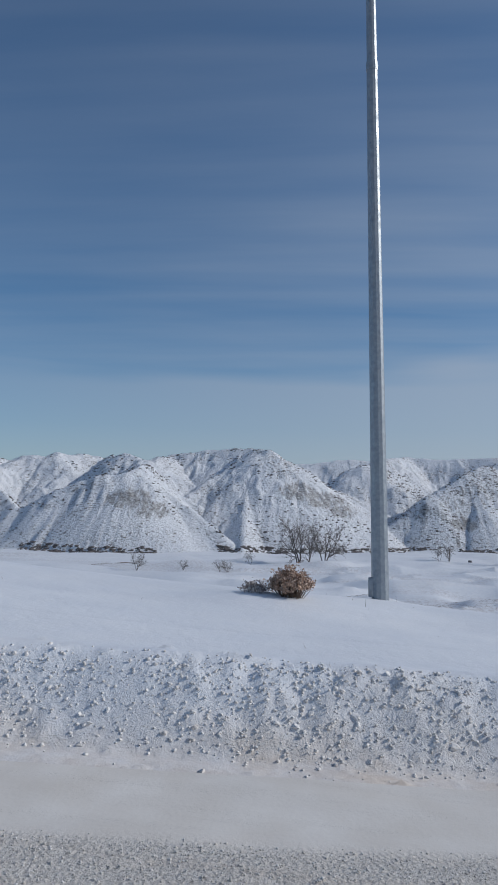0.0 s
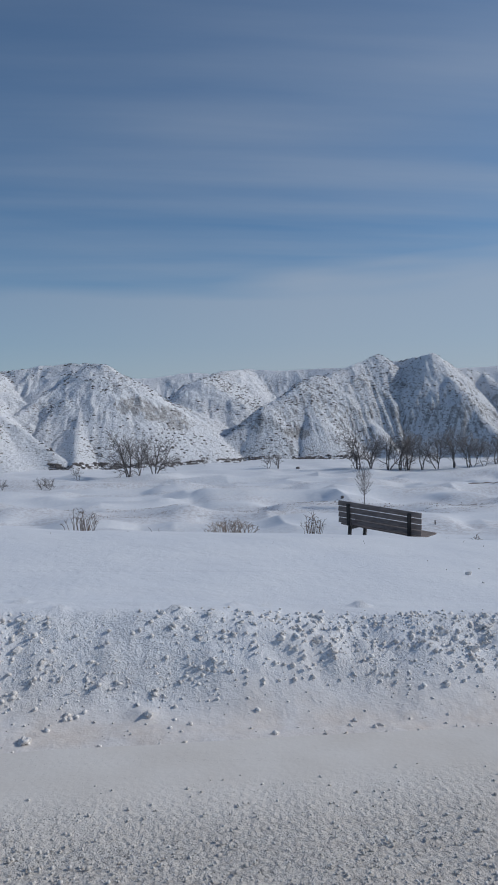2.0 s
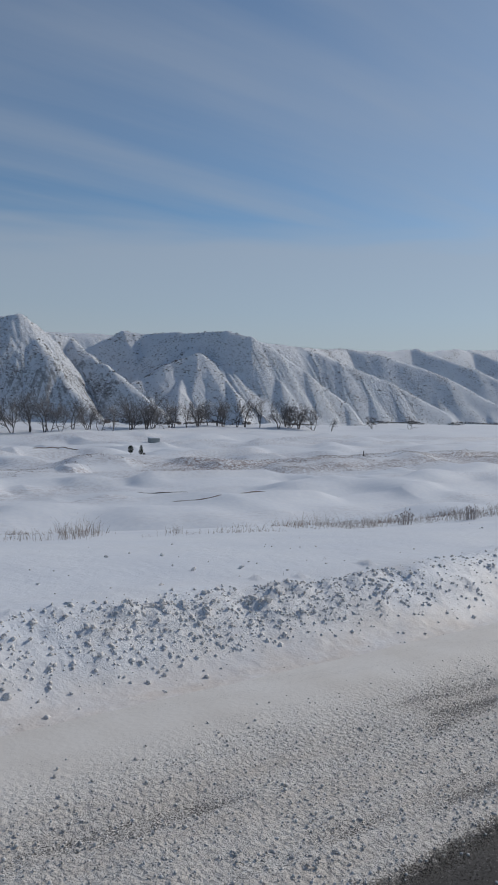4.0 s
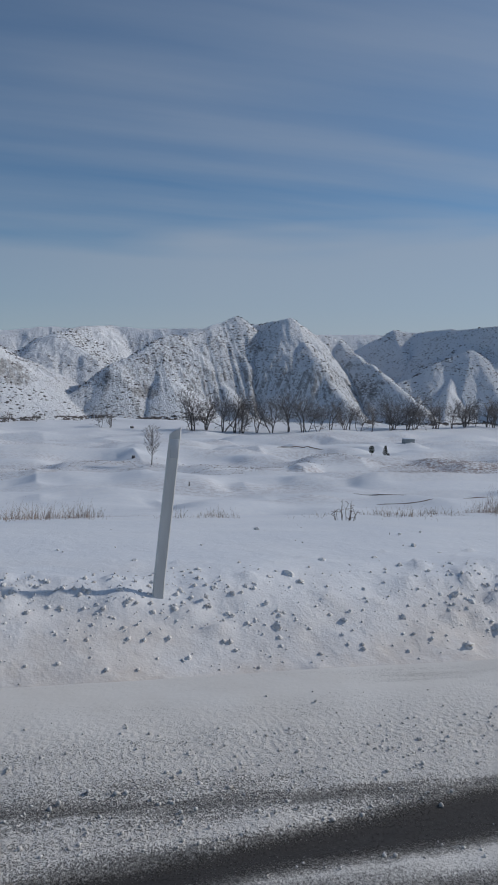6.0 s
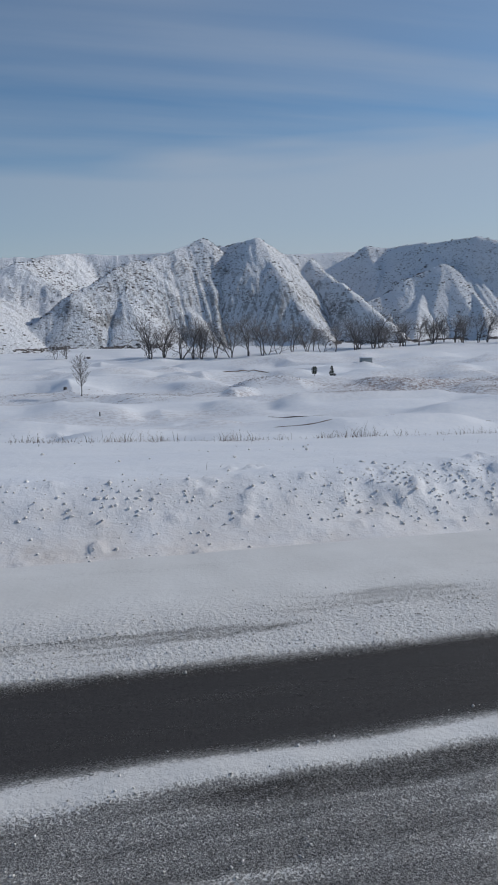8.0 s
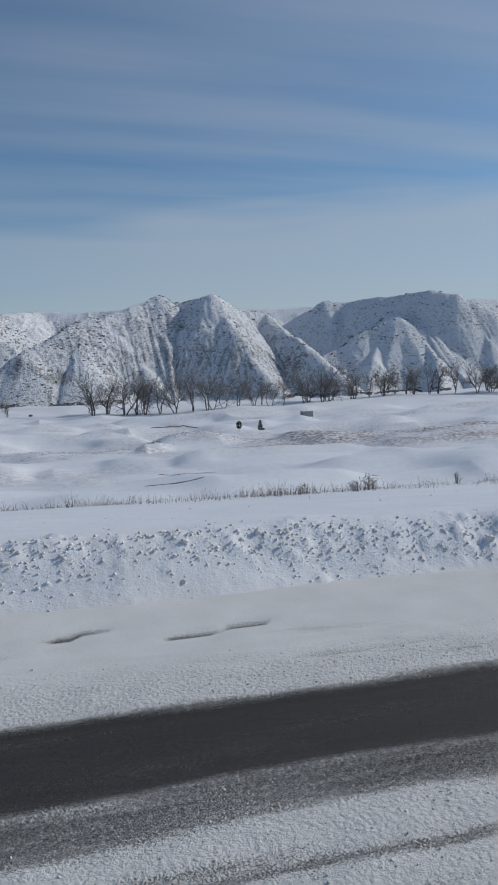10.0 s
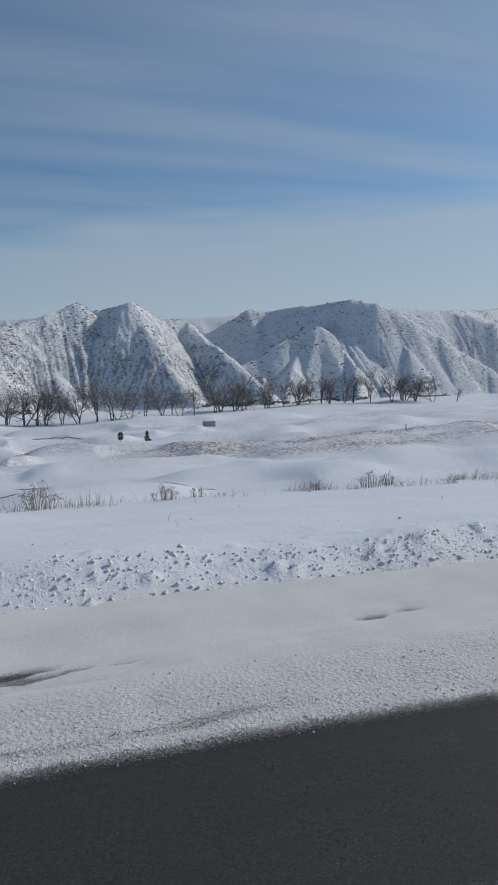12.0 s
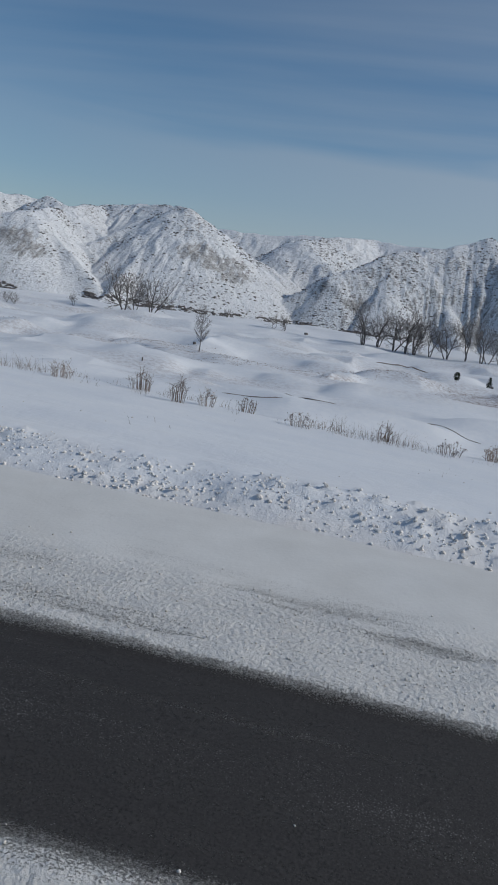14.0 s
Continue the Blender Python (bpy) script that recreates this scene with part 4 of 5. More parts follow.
rust_steel.colour(rust_steel.mix(rust_steel.ramp(rust_steel.noise(22, 4), 0.35, 0.7), (0.085, 0.085, 0.09), (0.16, 0.15, 0.15)))
bench_wood = Mat("weathered_slat", rough=0.8)
bench_wood.colour(bench_wood.mix(bench_wood.ramp(bench_wood.noise(12, 5, stretch=(0.15, 1, 3)), 0.3, 0.7), (0.12, 0.098, 0.09), (0.23, 0.195, 0.18)))
iron = Mat("black_iron", rough=0.5, metal=0.5)
iron.colour(iron.mix(iron.ramp(iron.noise(30, 3), 0.3, 0.7), (0.02, 0.02, 0.022), (0.05, 0.048, 0.046)))
box_green = Mat("green_grey_paint", rough=0.55)
box_green.colour(box_green.mix(box_green.ramp(box_green.noise(2, 4), 0.3, 0.7), (0.22, 0.245, 0.25), (0.30, 0.325, 0.33)))
clod_mat = Mat("dirty_snow_clod", rough=0.65, spec=0.3)
cl_shade = clod_mat.mix(clod_mat.island(), (0.74, 0.70, 0.665), (0.87, 0.85, 0.83))
clod_mat.colour(clod_mat.mix(clod_mat.ramp(clod_mat.noise(30, 4), 0.5, 0.8, 0, 0.35), cl_shade, (0.42, 0.37, 0.33)))
clod_mat.bump((clod_mat.noise(45, 4), 0.012))
grain_mat = Mat("slush_grain", rough=0.6, spec=0.3)
grain_mat.colour(grain_mat.mix(grain_mat.island(), (0.56, 0.52, 0.48), (0.78, 0.75, 0.72)))

# ---- lumps of ploughed snow ----
ICO = bmesh.new()
bmesh.ops.create_icosphere(ICO, subdivisions=1, radius=1.0)
ICO_V = [tuple(v.co) for v in ICO.verts]
ICO_F = [[v.index for v in f.verts] for f in ICO.faces]
ICO.free()
OCT_V = [(1, 0, 0), (-1, 0, 0), (0, 1, 0), (0, -1, 0), (0, 0, 1), (0, 0, -1)]
OCT_F = [(0, 2, 4), (2, 1, 4), (1, 3, 4), (3, 0, 4), (2, 0, 5), (1, 2, 5), (3, 1, 5), (0, 3, 5)]


rng = np.random.RandomState(3)
n = 300000
cx = -5 + 133 * rng.rand(n)
cu = -0.9 + 2.2 * rng.rand(n)
cs = berm_foot(cx) + cu * berm_wide(cx)
dense = np.interp(cx, [0, 13, 20, 30, 40, 62, 75, 90], [0.7, 0.65, 0.75, 0.7, 0.4, 0.35, 0.45, 0.7]) * sstep(cu - crumb_low(cx), -0.3, 0.4) * (1 - sstep(cu, 0.85, 1.2)) + 0.035
k = rng.rand(n) < dense * (0.3 + 0.7 * clumping(cx, cs))
cx, cs = cx[k], cs[k]
cy = cs + road_y(cx)
csz = 0.005 + 0.015 * rng.rand(len(cx)) ** 2.5
places = np.stack([cx, cy, berm_height(cx, cy) + csz * 0.2], -1)
crumbs = scatter("snow_crumbs", OCT_V, OCT_F, places, csz[:, None] * (0.7 + 0.7 * rng.rand(len(cx), 3)), rng.rand(len(cx)) * 6.28, clod_mat.m, jitter=0.3, seed=4, squash=0.85, smooth=True)
tagged(crumbs, "crumbs of dirty ploughed snow along the road edge", "snow", kind="stuff")
k = rng.rand(len(cx)) < 0.025
places = places[k]
csz = 0.010 + 0.024 * rng.rand(len(places)) ** 3.0
lumps = scatter("snow_lumps", ICO_V, ICO_F, places, csz[:, None] * (0.7 + 0.7 * rng.rand(len(places), 3)), rng.rand(len(places)) * 6.28, clod_mat.m, jitter=0.45, seed=6, squash=0.75)
tagged(lumps, "lumps of dirty ploughed snow on the bank", "snow", kind="stuff")
# a few thrown further, over the smooth snow behind the ridge
rng = np.random.RandomState(13)
fx = np.concatenate([16 + 18 * rng.rand(260), 36 + 28 * rng.rand(260), 66 + 62 * rng.rand(200)])
fs_ = berm_foot(fx) + berm_wide(fx) * 0.9 + 2.6 * rng.rand(len(fx)) ** 1.8
fy = fs_ + road_y(fx)
fz = 0.006 + 0.022 * rng.rand(len(fx)) ** 3.5
strays = scatter("stray_crumbs", ICO_V, ICO_F, np.stack([fx, fy, ground_z(fx, fy) + fz * 0.3], -1), fz[:, None] * (0.7 + 0.7 * rng.rand(len(fx), 3)), rng.rand(len(fx)) * 6.28, clod_mat.m, jitter=0.3, seed=14, squash=0.8)
tagged(strays, "stray lumps of ploughed snow scattered over the bank", "snow", kind="stuff")
# slush thrown up between the wheel tracks
def slush(n, x0, x1, lo, hi, seed, big):
    rng = np.random.RandomState(seed)
    x = x0 + (x1 - x0) * rng.rand(n)
    s = lo(x) + (hi(x) - lo(x)) * rng.rand(n)
    thin = 1 - 0.93 * sstep(s - grit_line(x), np.interp(x, [4, 14], [-0.15, -0.7]), np.interp(x, [4, 14], [0.0, -0.1]))
    keep = (rng.rand(n) > bare_mask(x, s) * 0.992) & (rng.rand(n) < thin * (0.25 + 1.1 * fbm(x * 0.5, s * 6, 3, seed + 3))) & (rng.rand(n) > 0.8 * white_stripe(x, s + road_y(x)))
    x, s = x[keep], s[keep]
    y = s + road_y(x)
    return np.stack([x, y, road_height(x, y)], -1), 0.003 + big * (0.3 + 0.7 * rng.rand(len(x)) ** 2.0)


def flat_(v):
    return lambda x: np.full(np.shape(x), v)


sets = [slush(72000, -3.0, 34, lambda x: np.interp(x, [0, 7, 14, 20, 34], [1.2, 1.8, 2.3, 2.4, 2.2]), grit_line, 21, 0.0056),
        slush(9000, 34, 50, flat_(2.3), grit_line, 23, 0.008),
        slush(26000, 45, 127, lambda x: 3.0 - road_y(x), grit_line, 25, 0.0045),
        slush(16000, 45, 127, lambda x: 1.6 - road_y(x), lambda x: 2.5 - road_y(x), 27, 0.0045)]
gp, gsz = np.concatenate([a for a, _ in sets]), np.concatenate([b for _, b in sets])
gp[:, 2] += gsz * 0.3
rng = np.random.RandomState(29)
grains = scatter("slush_grains", OCT_V, OCT_F, gp, gsz[:, None] * (0.7 + 0.7 * rng.rand(len(gp), 3)),
                 rng.rand(len(gp)) * 6.28, grain_mat.m, jitter=0.3, seed=22, smooth=True)
tagged(grains, "grains of dirty frozen slush on the road", "slush", kind="stuff")


def snow_chunk(x, y, size, seed, dirty_label):
    rng = random.Random(seed)
    bm = bmesh.new()
    bmesh.ops.create_icosphere(bm, subdivisions=3, radius=size * 0.8)
    ox = seed * 7.3
    for v in bm.verts:
        n = noise.noise(v.co / size * 1.3 + Vector((ox, 0, 0))) * 0.7 + noise.noise(v.co / size * 3.3 + Vector((0, ox, 0))) * 0.42 + noise.noise(v.co / size * 8.0 + Vector((0, 0, ox))) * 0.16
        v.co *= 1 + 1.25 * n
        v.co.x *= 1.15
        v.co.z *= 0.75
    ob = part("snow_chunk", bm, clod_mat.m, smooth=True)
    ob.matrix_world = pose(x, y, gz_at(x, y) + size * 0.25, 0, 0, rng.uniform(0, 360))
    tagged(ob, dirty_label, "snow chunk", "snow chunks on the bank")


CHUNKS = [(14.7, 1.68, 0.05), (12.9, 1.80, 0.05), (49.6, 4.54, 0.095), (46.5, 4.35, 0.06), (46.2, 4.2, 0.05),
          (51.2, 5.4, 0.09), (21.5, 3.05, 0.06), (22.6, 3.0, 0.06), (22.0, 2.7, 0.045), (9.6, 1.65, 0.08)]
for i, (x, y, size) in enumerate(CHUNKS):
    snow_chunk(x, y, size * 0.78, i + 1, "rough chunk of dirty ploughed snow on the bank")


# ---- delineator posts along the bank ----
def delineator(x, y, base, top, lean_x):
    ob = thing("delineator_post", pose(x, y, base) @ Matrix.Shear("XY", 4, (0, 0)), "weathered white plastic delineator post in the snow bank", "road marker post",
               "delineator posts along the road")
    h = top - base
    bm = bmesh.new()
    outline = [(-0.034, -0.010), (-0.028, -0.018), (0.028, -0.018), (0.034, -0.010), (0.034, 0.006), (0.018, 0.018), (-0.018, 0.018), (-0.034, 0.006)]
    rings = []
    for k in range(9):
        t = k / 8
        z = -0.4 + t * (h + 0.4)
        off = lean_x * max(0.0, z) / h
        rings.append([bm.verts.new((px + off, py, z + (0.02 * px / 0.034 if k == 8 else 0))) for px, py in outline])
    for a, b in zip(rings, rings[1:]):
        for i in range(8):
            bm.faces.new((a[i], a[(i + 1) % 8], b[(i + 1) % 8], b[i]))
    bm.faces.new(rings[-1])
    part("body", bm, post_white.m, ob, smooth=False)
    bm = bmesh.new()
    box(bm, -0.024 + lean_x * 0.9, 0.024 + lean_x * 0.9, -0.0235, -0.0195, h - 0.16, h - 0.05, 0.001)
    part("reflector", bm, sign_metal.m, ob, "dull grey reflector sheet")


for x, y, z0, z1, lean in ((5.107, 1.813, 2.45, 3.60, 0.13), (25.01, 3.196, 1.29, 2.218, 0.10), (44.31, 4.49, 0.69, 1.64, 0.09), (85.91, 5.53, -0.43, 0.51, 0.05),
                           (108.07, 5.65, -1.20, -0.17, 0.0)):
    delineator(x, y, z0 - 0.02, z1, lean)

# ---- tall lamp pole ----
lamp = thing("lamp_pole", pose(1.254, 7.474, 2.56, 0, -1.35, 0), "tall tapered galvanised steel lamp pole rising from the snow bank", "lamp pole")


def octagon_shaft(r0, r1, z0, z1, sides=12):
    bm = bmesh.new()
    a = [bm.verts.new((r0 * math.cos(2 * math.pi * k / sides), r0 * math.sin(2 * math.pi * k / sides), z0)) for k in range(sides)]
    b = [bm.verts.new((r1 * math.cos(2 * math.pi * k / sides), r1 * math.sin(2 * math.pi * k / sides), z1)) for k in range(sides)]
    for k in range(sides):
        bm.faces.new((a[k], a[(k + 1) % sides], b[(k + 1) % sides], b[k]))
    bm.faces.new(a[::-1])
    bm.faces.new(b)
    return bm


part("lower_shaft", octagon_shaft(0.140, 0.092, -0.4, 8.9), galv.m, lamp, smooth=False)
part("upper_shaft", octagon_shaft(0.088, 0.066, 8.8, 14.0), galv.m, lamp, smooth=False)
part("joint_collar", octagon_shaft(0.101, 0.099, 8.8, 8.95), galv.m, lamp, smooth=False)
bm = bmesh.new()
box(bm, -0.185, -0.10, -0.07, 0.07, 0.08, 0.38, 0.012)
part("hand_hole_cover", bm, galv.m, lamp)

# ---- road sign seen from behind ----
sign = thing("road_sign", pose(99.15, 10.32, -1.34), "grey aluminium road sign seen from behind on a dark steel post", "road sign")
bm = bmesh.new()
m_lean = Matrix(((1, 0, 0.075, 0), (0, 1, -0.03, 0), (0, 0.06, 1, 0), (0, 0, 0, 1)))
sign_m = m_lean @ pose(0, 0, 0, 0, 0, 96)
for a, b, c, d in ((-0.03, 0.03, -0.004, 0.004), (-0.03, -0.022, 0.004, 0.03), (0.022, 0.03, 0.004, 0.03), (-0.045, -0.03, 0.024, 0.03), (0.03, 0.045, 0.024, 0.03)):
    box(bm, a, b, c, d, -0.4, 2.97, 0.0, sign_m)
part("post", bm, rust_steel.m, sign, "dark galvanised channel post")
bm = bmesh.new()
box(bm, -0.43, 0.42, -0.0125, -0.0085, 2.24, 2.98, 0.0015, sign_m)
part("plate", bm, sign_metal.m, sign)
for z in (2.36, 2.86):
    bm = bmesh.new()
    box(bm, -0.012, 0.012, 0.004, 0.016, z - 0.012, z + 0.012, 0.003, sign_m)
    part("bolt", bm, galv.m, sign)

# ---- park bench ----
bench = thing("park_bench", pose(17.16, 10.25, 1.15, 0, 5.5, -42), "dark weathered slatted park bench half buried in snow", "bench")
for sx in (-0.55, 0.55):
    bm = bmesh.new()
    box(bm, sx - 0.025, sx + 0.025, -0.03, 0.03, -0.35, 0.30, 0.006)
    box(bm, sx - 0.025, sx + 0.025, -0.03, 0.62, 0.17, 0.22, 0.006)
    box(bm, sx - 0.025, sx + 0.025, 0.55, 0.61, -0.35, 0.2, 0.006)
    box(bm, sx - 0.03, sx + 0.03, -0.075, -0.03, 0.25, 0.64, 0.006, Matrix.Translation((0, 0, 0.25)) @ pose(0, 0, 0, 12) @ Matrix.Translation((0, 0, -0.25)))
    part("support", bm, iron.m, bench, "black iron end support")
for k in range(4):
    bm = bmesh.new()
    z = 0.27 + k * 0.099
    box(bm, -0.75, 0.75, -0.055 - 0.212 * (z - 0.25), -0.027 - 0.212 * (z - 0.25), z, z + 0.084, 0.006)
    part("back_slat", bm, bench_wood.m, bench)
for k in range(6):
    bm = bmesh.new()
    box(bm, -0.75, 0.75, 0.03 + k * 0.1, 0.115 + k * 0.1, 0.222, 0.25, 0.006)
    part("seat_slat", bm, bench_wood.m, bench)


# ---- bare trees ----
def cottonwood(seed, height, stems, splay, label):
    """A bare tree: stems that splay from the root, rising limbs and a haze of fine twigs."""
    rng = random.Random(seed)
    tv, tf, wv, wf = [], [], [], []

    def bough(p, d, length, r, steps, lift, wob):
        pts, radii = [p.copy()], [r]
        for i in range(steps):
            d = (d + Vector((rng.gauss(0, wob), rng.gauss(0, wob), lift))).normalized()
            p = p + d * (length / steps)
            pts.append(p.copy())
            radii.append(max(0.03, r * (1 - 0.7 * (i + 1) / steps)))
        return pts, radii, d

    def aside(d, tilt):
        a = rng.uniform(0, 6.283)
        side = d.cross(Vector((math.cos(a), math.sin(a), 0.3))).normalized()
        return (d * math.cos(tilt) + side * math.sin(tilt)).normalized()

    turn = rng.uniform(0, 6.283)
    for k in range(stems):
        a = turn + 6.283 * k / stems + rng.uniform(-0.5, 0.5)
        tilt = splay * rng.uniform(0.5, 1.15)
        d = Vector((math.cos(a) * math.sin(tilt), math.sin(a) * math.sin(tilt), math.cos(tilt)))
        long_ = height * rng.uniform(0.72, 0.92)
        pts, radii, d = bough(Vector((math.cos(a) * 0.2, math.sin(a) * 0.2, -0.5)), d, long_, height * 0.0155 * rng.uniform(0.8, 1.15), 6, 0.05, 0.15)
        tube(tv, tf, pts, radii, 6)
        for j in range(10):
            i = rng.choice([3, 3, 4, 4, 5, 5, 6, 2])
            q = pts[i].lerp(pts[i - 1], rng.random())
            bd = aside((pts[i] - pts[i - 1]).normalized(), rng.uniform(0.65, 1.25))
            lp, lr, ld = bough(q, bd, height * rng.uniform(0.24, 0.40) * (1.2 - 0.08 * i), radii[i] * 0.75, 3, 0.10, 0.24)
            tube(tv, tf, lp, lr, 4)
            for n in range(7):
                m = rng.randint(1, 3)
                tp, tr, td = bough(lp[m].lerp(lp[m - 1], rng.random()), aside((lp[m] - lp[m - 1]).normalized(), rng.uniform(0.4, 1.1)), height * rng.uniform(0.10, 0.19), 0.045, 2, 0.08, 0.22)
                tube(wv, wf, tp, [0.042, 0.036, 0.028], 3)
                for e in range(2):
                    c = tp[1].lerp(tp[2], rng.random())
                    tube(wv, wf, [c, c + aside(td, rng.uniform(0.3, 0.9)) * height * rng.uniform(0.05, 0.10)], [0.032, 0.022], 3)
    ob = thing("bare_tree", Matrix(), label, "tree", "bare trees in the valley")
    soup("trunk", tv, tf, bark.m, ob)
    soup("crown", wv, wf, twig.m, ob)
    return ob


def upright_tree(seed, height, label):
    """A young tree: one straight leader and many rising side limbs, oval in outline."""
    rng = random.Random(seed)
    tv, tf, wv, wf = [], [], [], []
    tube(tv, tf, [Vector((0.05 * math.sin(k), 0.05 * math.cos(k * 2), height * k / 6 - 0.3)) for k in range(7)], [0.16, 0.14, 0.11, 0.085, 0.06, 0.035, 0.02], 6)
    for k in range(46):
        t = 0.26 + 0.70 * k / 46
        a = k * 2.4 + rng.uniform(-0.4, 0.4)
        reach = height * 0.22 * math.sin(math.pi * min(1, (t - 0.12) / 0.9)) ** 0.7 * rng.uniform(0.75, 1.1)
        root = Vector((0, 0, t * height * 0.94 - 0.2))
        tip = root + Vector((math.cos(a) * reach, math.sin(a) * reach, reach * rng.uniform(0.8, 1.5) * (0.7 + 0.6 * t)))
        mid = root.lerp(tip, 0.5) + Vector((math.cos(a), math.sin(a), 0)) * reach * 0.12
        tube(tv, tf, [root, mid, tip], [0.05 * (1.2 - t), 0.035 * (1.2 - t) + 0.01, 0.02], 4)
        for j in range(13):
            q = (root.lerp(mid, rng.random()) if rng.random() < 0.3 else mid.lerp(tip, rng.random()))
            d = Vector((rng.gauss(0, 0.6) + math.cos(a) * 0.3, rng.gauss(0, 0.6) + math.sin(a) * 0.3, rng.uniform(0.3, 1.1))).normalized() * reach * rng.uniform(0.25, 0.55)
            tube(wv, wf, [q, q + d * 0.5 + Vector((0, 0, 0.03)), q + d], [0.022, 0.02, 0.014], 3)
    ob = thing("bare_tree", Matrix(), label, "tree", "bare trees in the valley")
    soup("trunk", tv, tf, bark.m, ob)
    soup("crown", wv, wf, twig.m, ob)
    return ob


KINDS = [cottonwood(1, 15, 2, 0.22, "tall bare cottonwood with two dark stems in snow"), cottonwood(2, 14, 3, 0.42, "bare cottonwood with several splayed dark stems"),
         cottonwood(3, 16, 2, 0.30, "tall bare cottonwood forking low into upright stems"), cottonwood(4, 12, 2, 0.55, "broad bare tree with low leaning limbs"),
         cottonwood(5, 13, 3, 0.28, "bare tree with several slender stems"), upright_tree(11, 10.5, "lone slender bare tree with an upright narrow crown")]


def plant(kind, x, y, scale, turn, label=""):
    c = copy_thing(KINDS[kind], pose(x, y, gz_at(x, y), 0, 0, turn) @ Matrix.Scale(scale, 4))
    c.scale = (scale, scale, scale)
    if label:
        c["label"] = label


rng = random.Random(77)
ROW = [(110, 360), (115, 359), (117, 362), (123, 358), (130, 357), (134, 356), (140, 355), (147, 353), (155, 352), (163, 351), (167, 352), (171, 354), (182, 358), (190, 361),
       (200, 373), (209, 371), (220, 375), (235, 380), (241, 384), (259, 390), (268, 393), (278, 397), (287, 399), (294, 400), (302, 401), (309, 395), (314, 393), (322, 390),
       (333, 386), (341, 383), (345, 381), (356, 377)]
for i, (x, y) in enumerate(ROW):
    plant(rng.choice([0, 1, 2, 2, 3, 4]), x + rng.uniform(-1.5, 1.5), y + rng.uniform(-2, 2), rng.uniform(1.15, 1.5), rng.uniform(0, 360))
for i in range(16):
    x = rng.uniform(108, 350)
    y = np.interp(x, [p[0] for p in ROW], [p[1] for p in ROW]) + rng.uniform(2, 9)
    plant(rng.choice([0, 1, 2, 3, 4]), x, float(y), rng.uniform(0.9, 1.3), rng.uniform(0, 360))
for x, y, k, sc in ((-1.2, 338.5, 1, 1.75), (3.5, 341, 3, 1.75), (10.5, 345, 4, 1.6), (-22.4, 331, 3, 0.55), (66, 366, 3, 0.72), (71, 368, 1, 0.62), (431, 398, 4, 0.8), (470, 396, 3, 1.0),
                    (-58, 262, 4, 0.55), (-45, 285, 4, 0.35), (-31, 285, 4, 0.4), (-28, 286, 4, 0.42), (22, 400, 4, 0.5), (36, 395, 4, 0.42), (375, 380, 2, 0.6)):
    plant(k, x, y, sc, rng.uniform(0, 360))
plant(5, 70.0, 204.6, 1.02, 40)
for ob in KINDS:
    for o in (*ob.children_recursive, ob):
        bpy.data.objects.remove(o)


# two small evergreens and other marks on the valley floor
def evergreen(x, y, h, low, label):
    rng = random.Random(int(x))
    ob = thing("small_evergreen", pose(x, y, gz_at(x, y)), label, "tree", "small evergreens")
    v, f = [], []
    tube(v, f, [Vector((0, 0, -0.3)), Vector((0, 0, h * 0.95))], [0.07, 0.02], 6)
    soup("trunk", v, f, bark.m, ob)
    v, f = [], []
    for k in range(340):
        t = rng.random()
        z = h * (low + (1 - low) * t)
        wide_ = math.sin(math.pi * (0.12 + 0.86 * t)) ** 0.8 if low > 0.2 else (1 - t) ** 0.8 + 0.05
        r = h * 0.25 * wide_ * rng.uniform(0.0, 0.95)
        a = rng.uniform(0, 6.283)
        p = Vector((r * math.cos(a), r * math.sin(a), z))
        d = Vector((math.cos(a), math.sin(a), rng.uniform(-0.3, 0.5)))
        tube(v, f, [p, p + d * h * 0.05, p + d * h * 0.10], [h * 0.010, h * 0.024, 0.004], 3)
    soup("crown", v, f, needle.m, ob)


evergreen(141.2, 219.8, 3.4, 0.36, "small dark evergreen standing in snow")
evergreen(152.1, 233.1, 3.6, 0.12, "small dark evergreen beside a low marker")
ubox = thing("utility_box", pose(193.4, 299, gz_at(193.4, 299)), "grey utility cabinet half drifted over with snow", "cabinet")
bm = bmesh.new()
box(bm, -2.4, 2.4, -1.4, 1.4, -0.6, 2.2, 0.12)
part("body", bm, box_green.m, ubox)
bm = bmesh.new()
box(bm, -2.55, 2.55, -1.55, 1.55, 2.2, 2.55, 0.12)
part("lid", bm, snow.m, ubox, "snow-capped lid")
for (x, y, h, w, label) in ((223.1, 196, 1.6, 0.35, "short dark marker post on the snowy valley floor"), (81.3, 370, 0.9, 2.0, "dark stump in the snow"), (66.0, 214, 0.7, 1.1, "short dark stump in the snow"),
                            (71, 152, 0.8, 0.3, "short dark stake in the snow"), (152.9, 232.4, 0.9, 1.0, "low dark marker block in the snow")):
    bm = bmesh.new()
    bmesh.ops.create_cone(bm, cap_ends=True, segments=9, radius1=w * 0.55, radius2=w * 0.42, depth=h + 0.4)
    for v in bm.verts:
        v.co += Vector((noise.noise(v.co * 2 + Vector((x, 0, 0))), noise.noise(v.co * 2 + Vector((0, y, 0))), 0)) * w * 0.12
    bmesh.ops.bevel(bm, geom=list(bm.edges), offset=w * 0.06, segments=1, affect="EDGES")
    ob = part("stump", bm, bark.m)
    ob.matrix_world = pose(x, y, gz_at(x, y) + h / 2 - 0.2)
    tagged(ob, label, "stump")


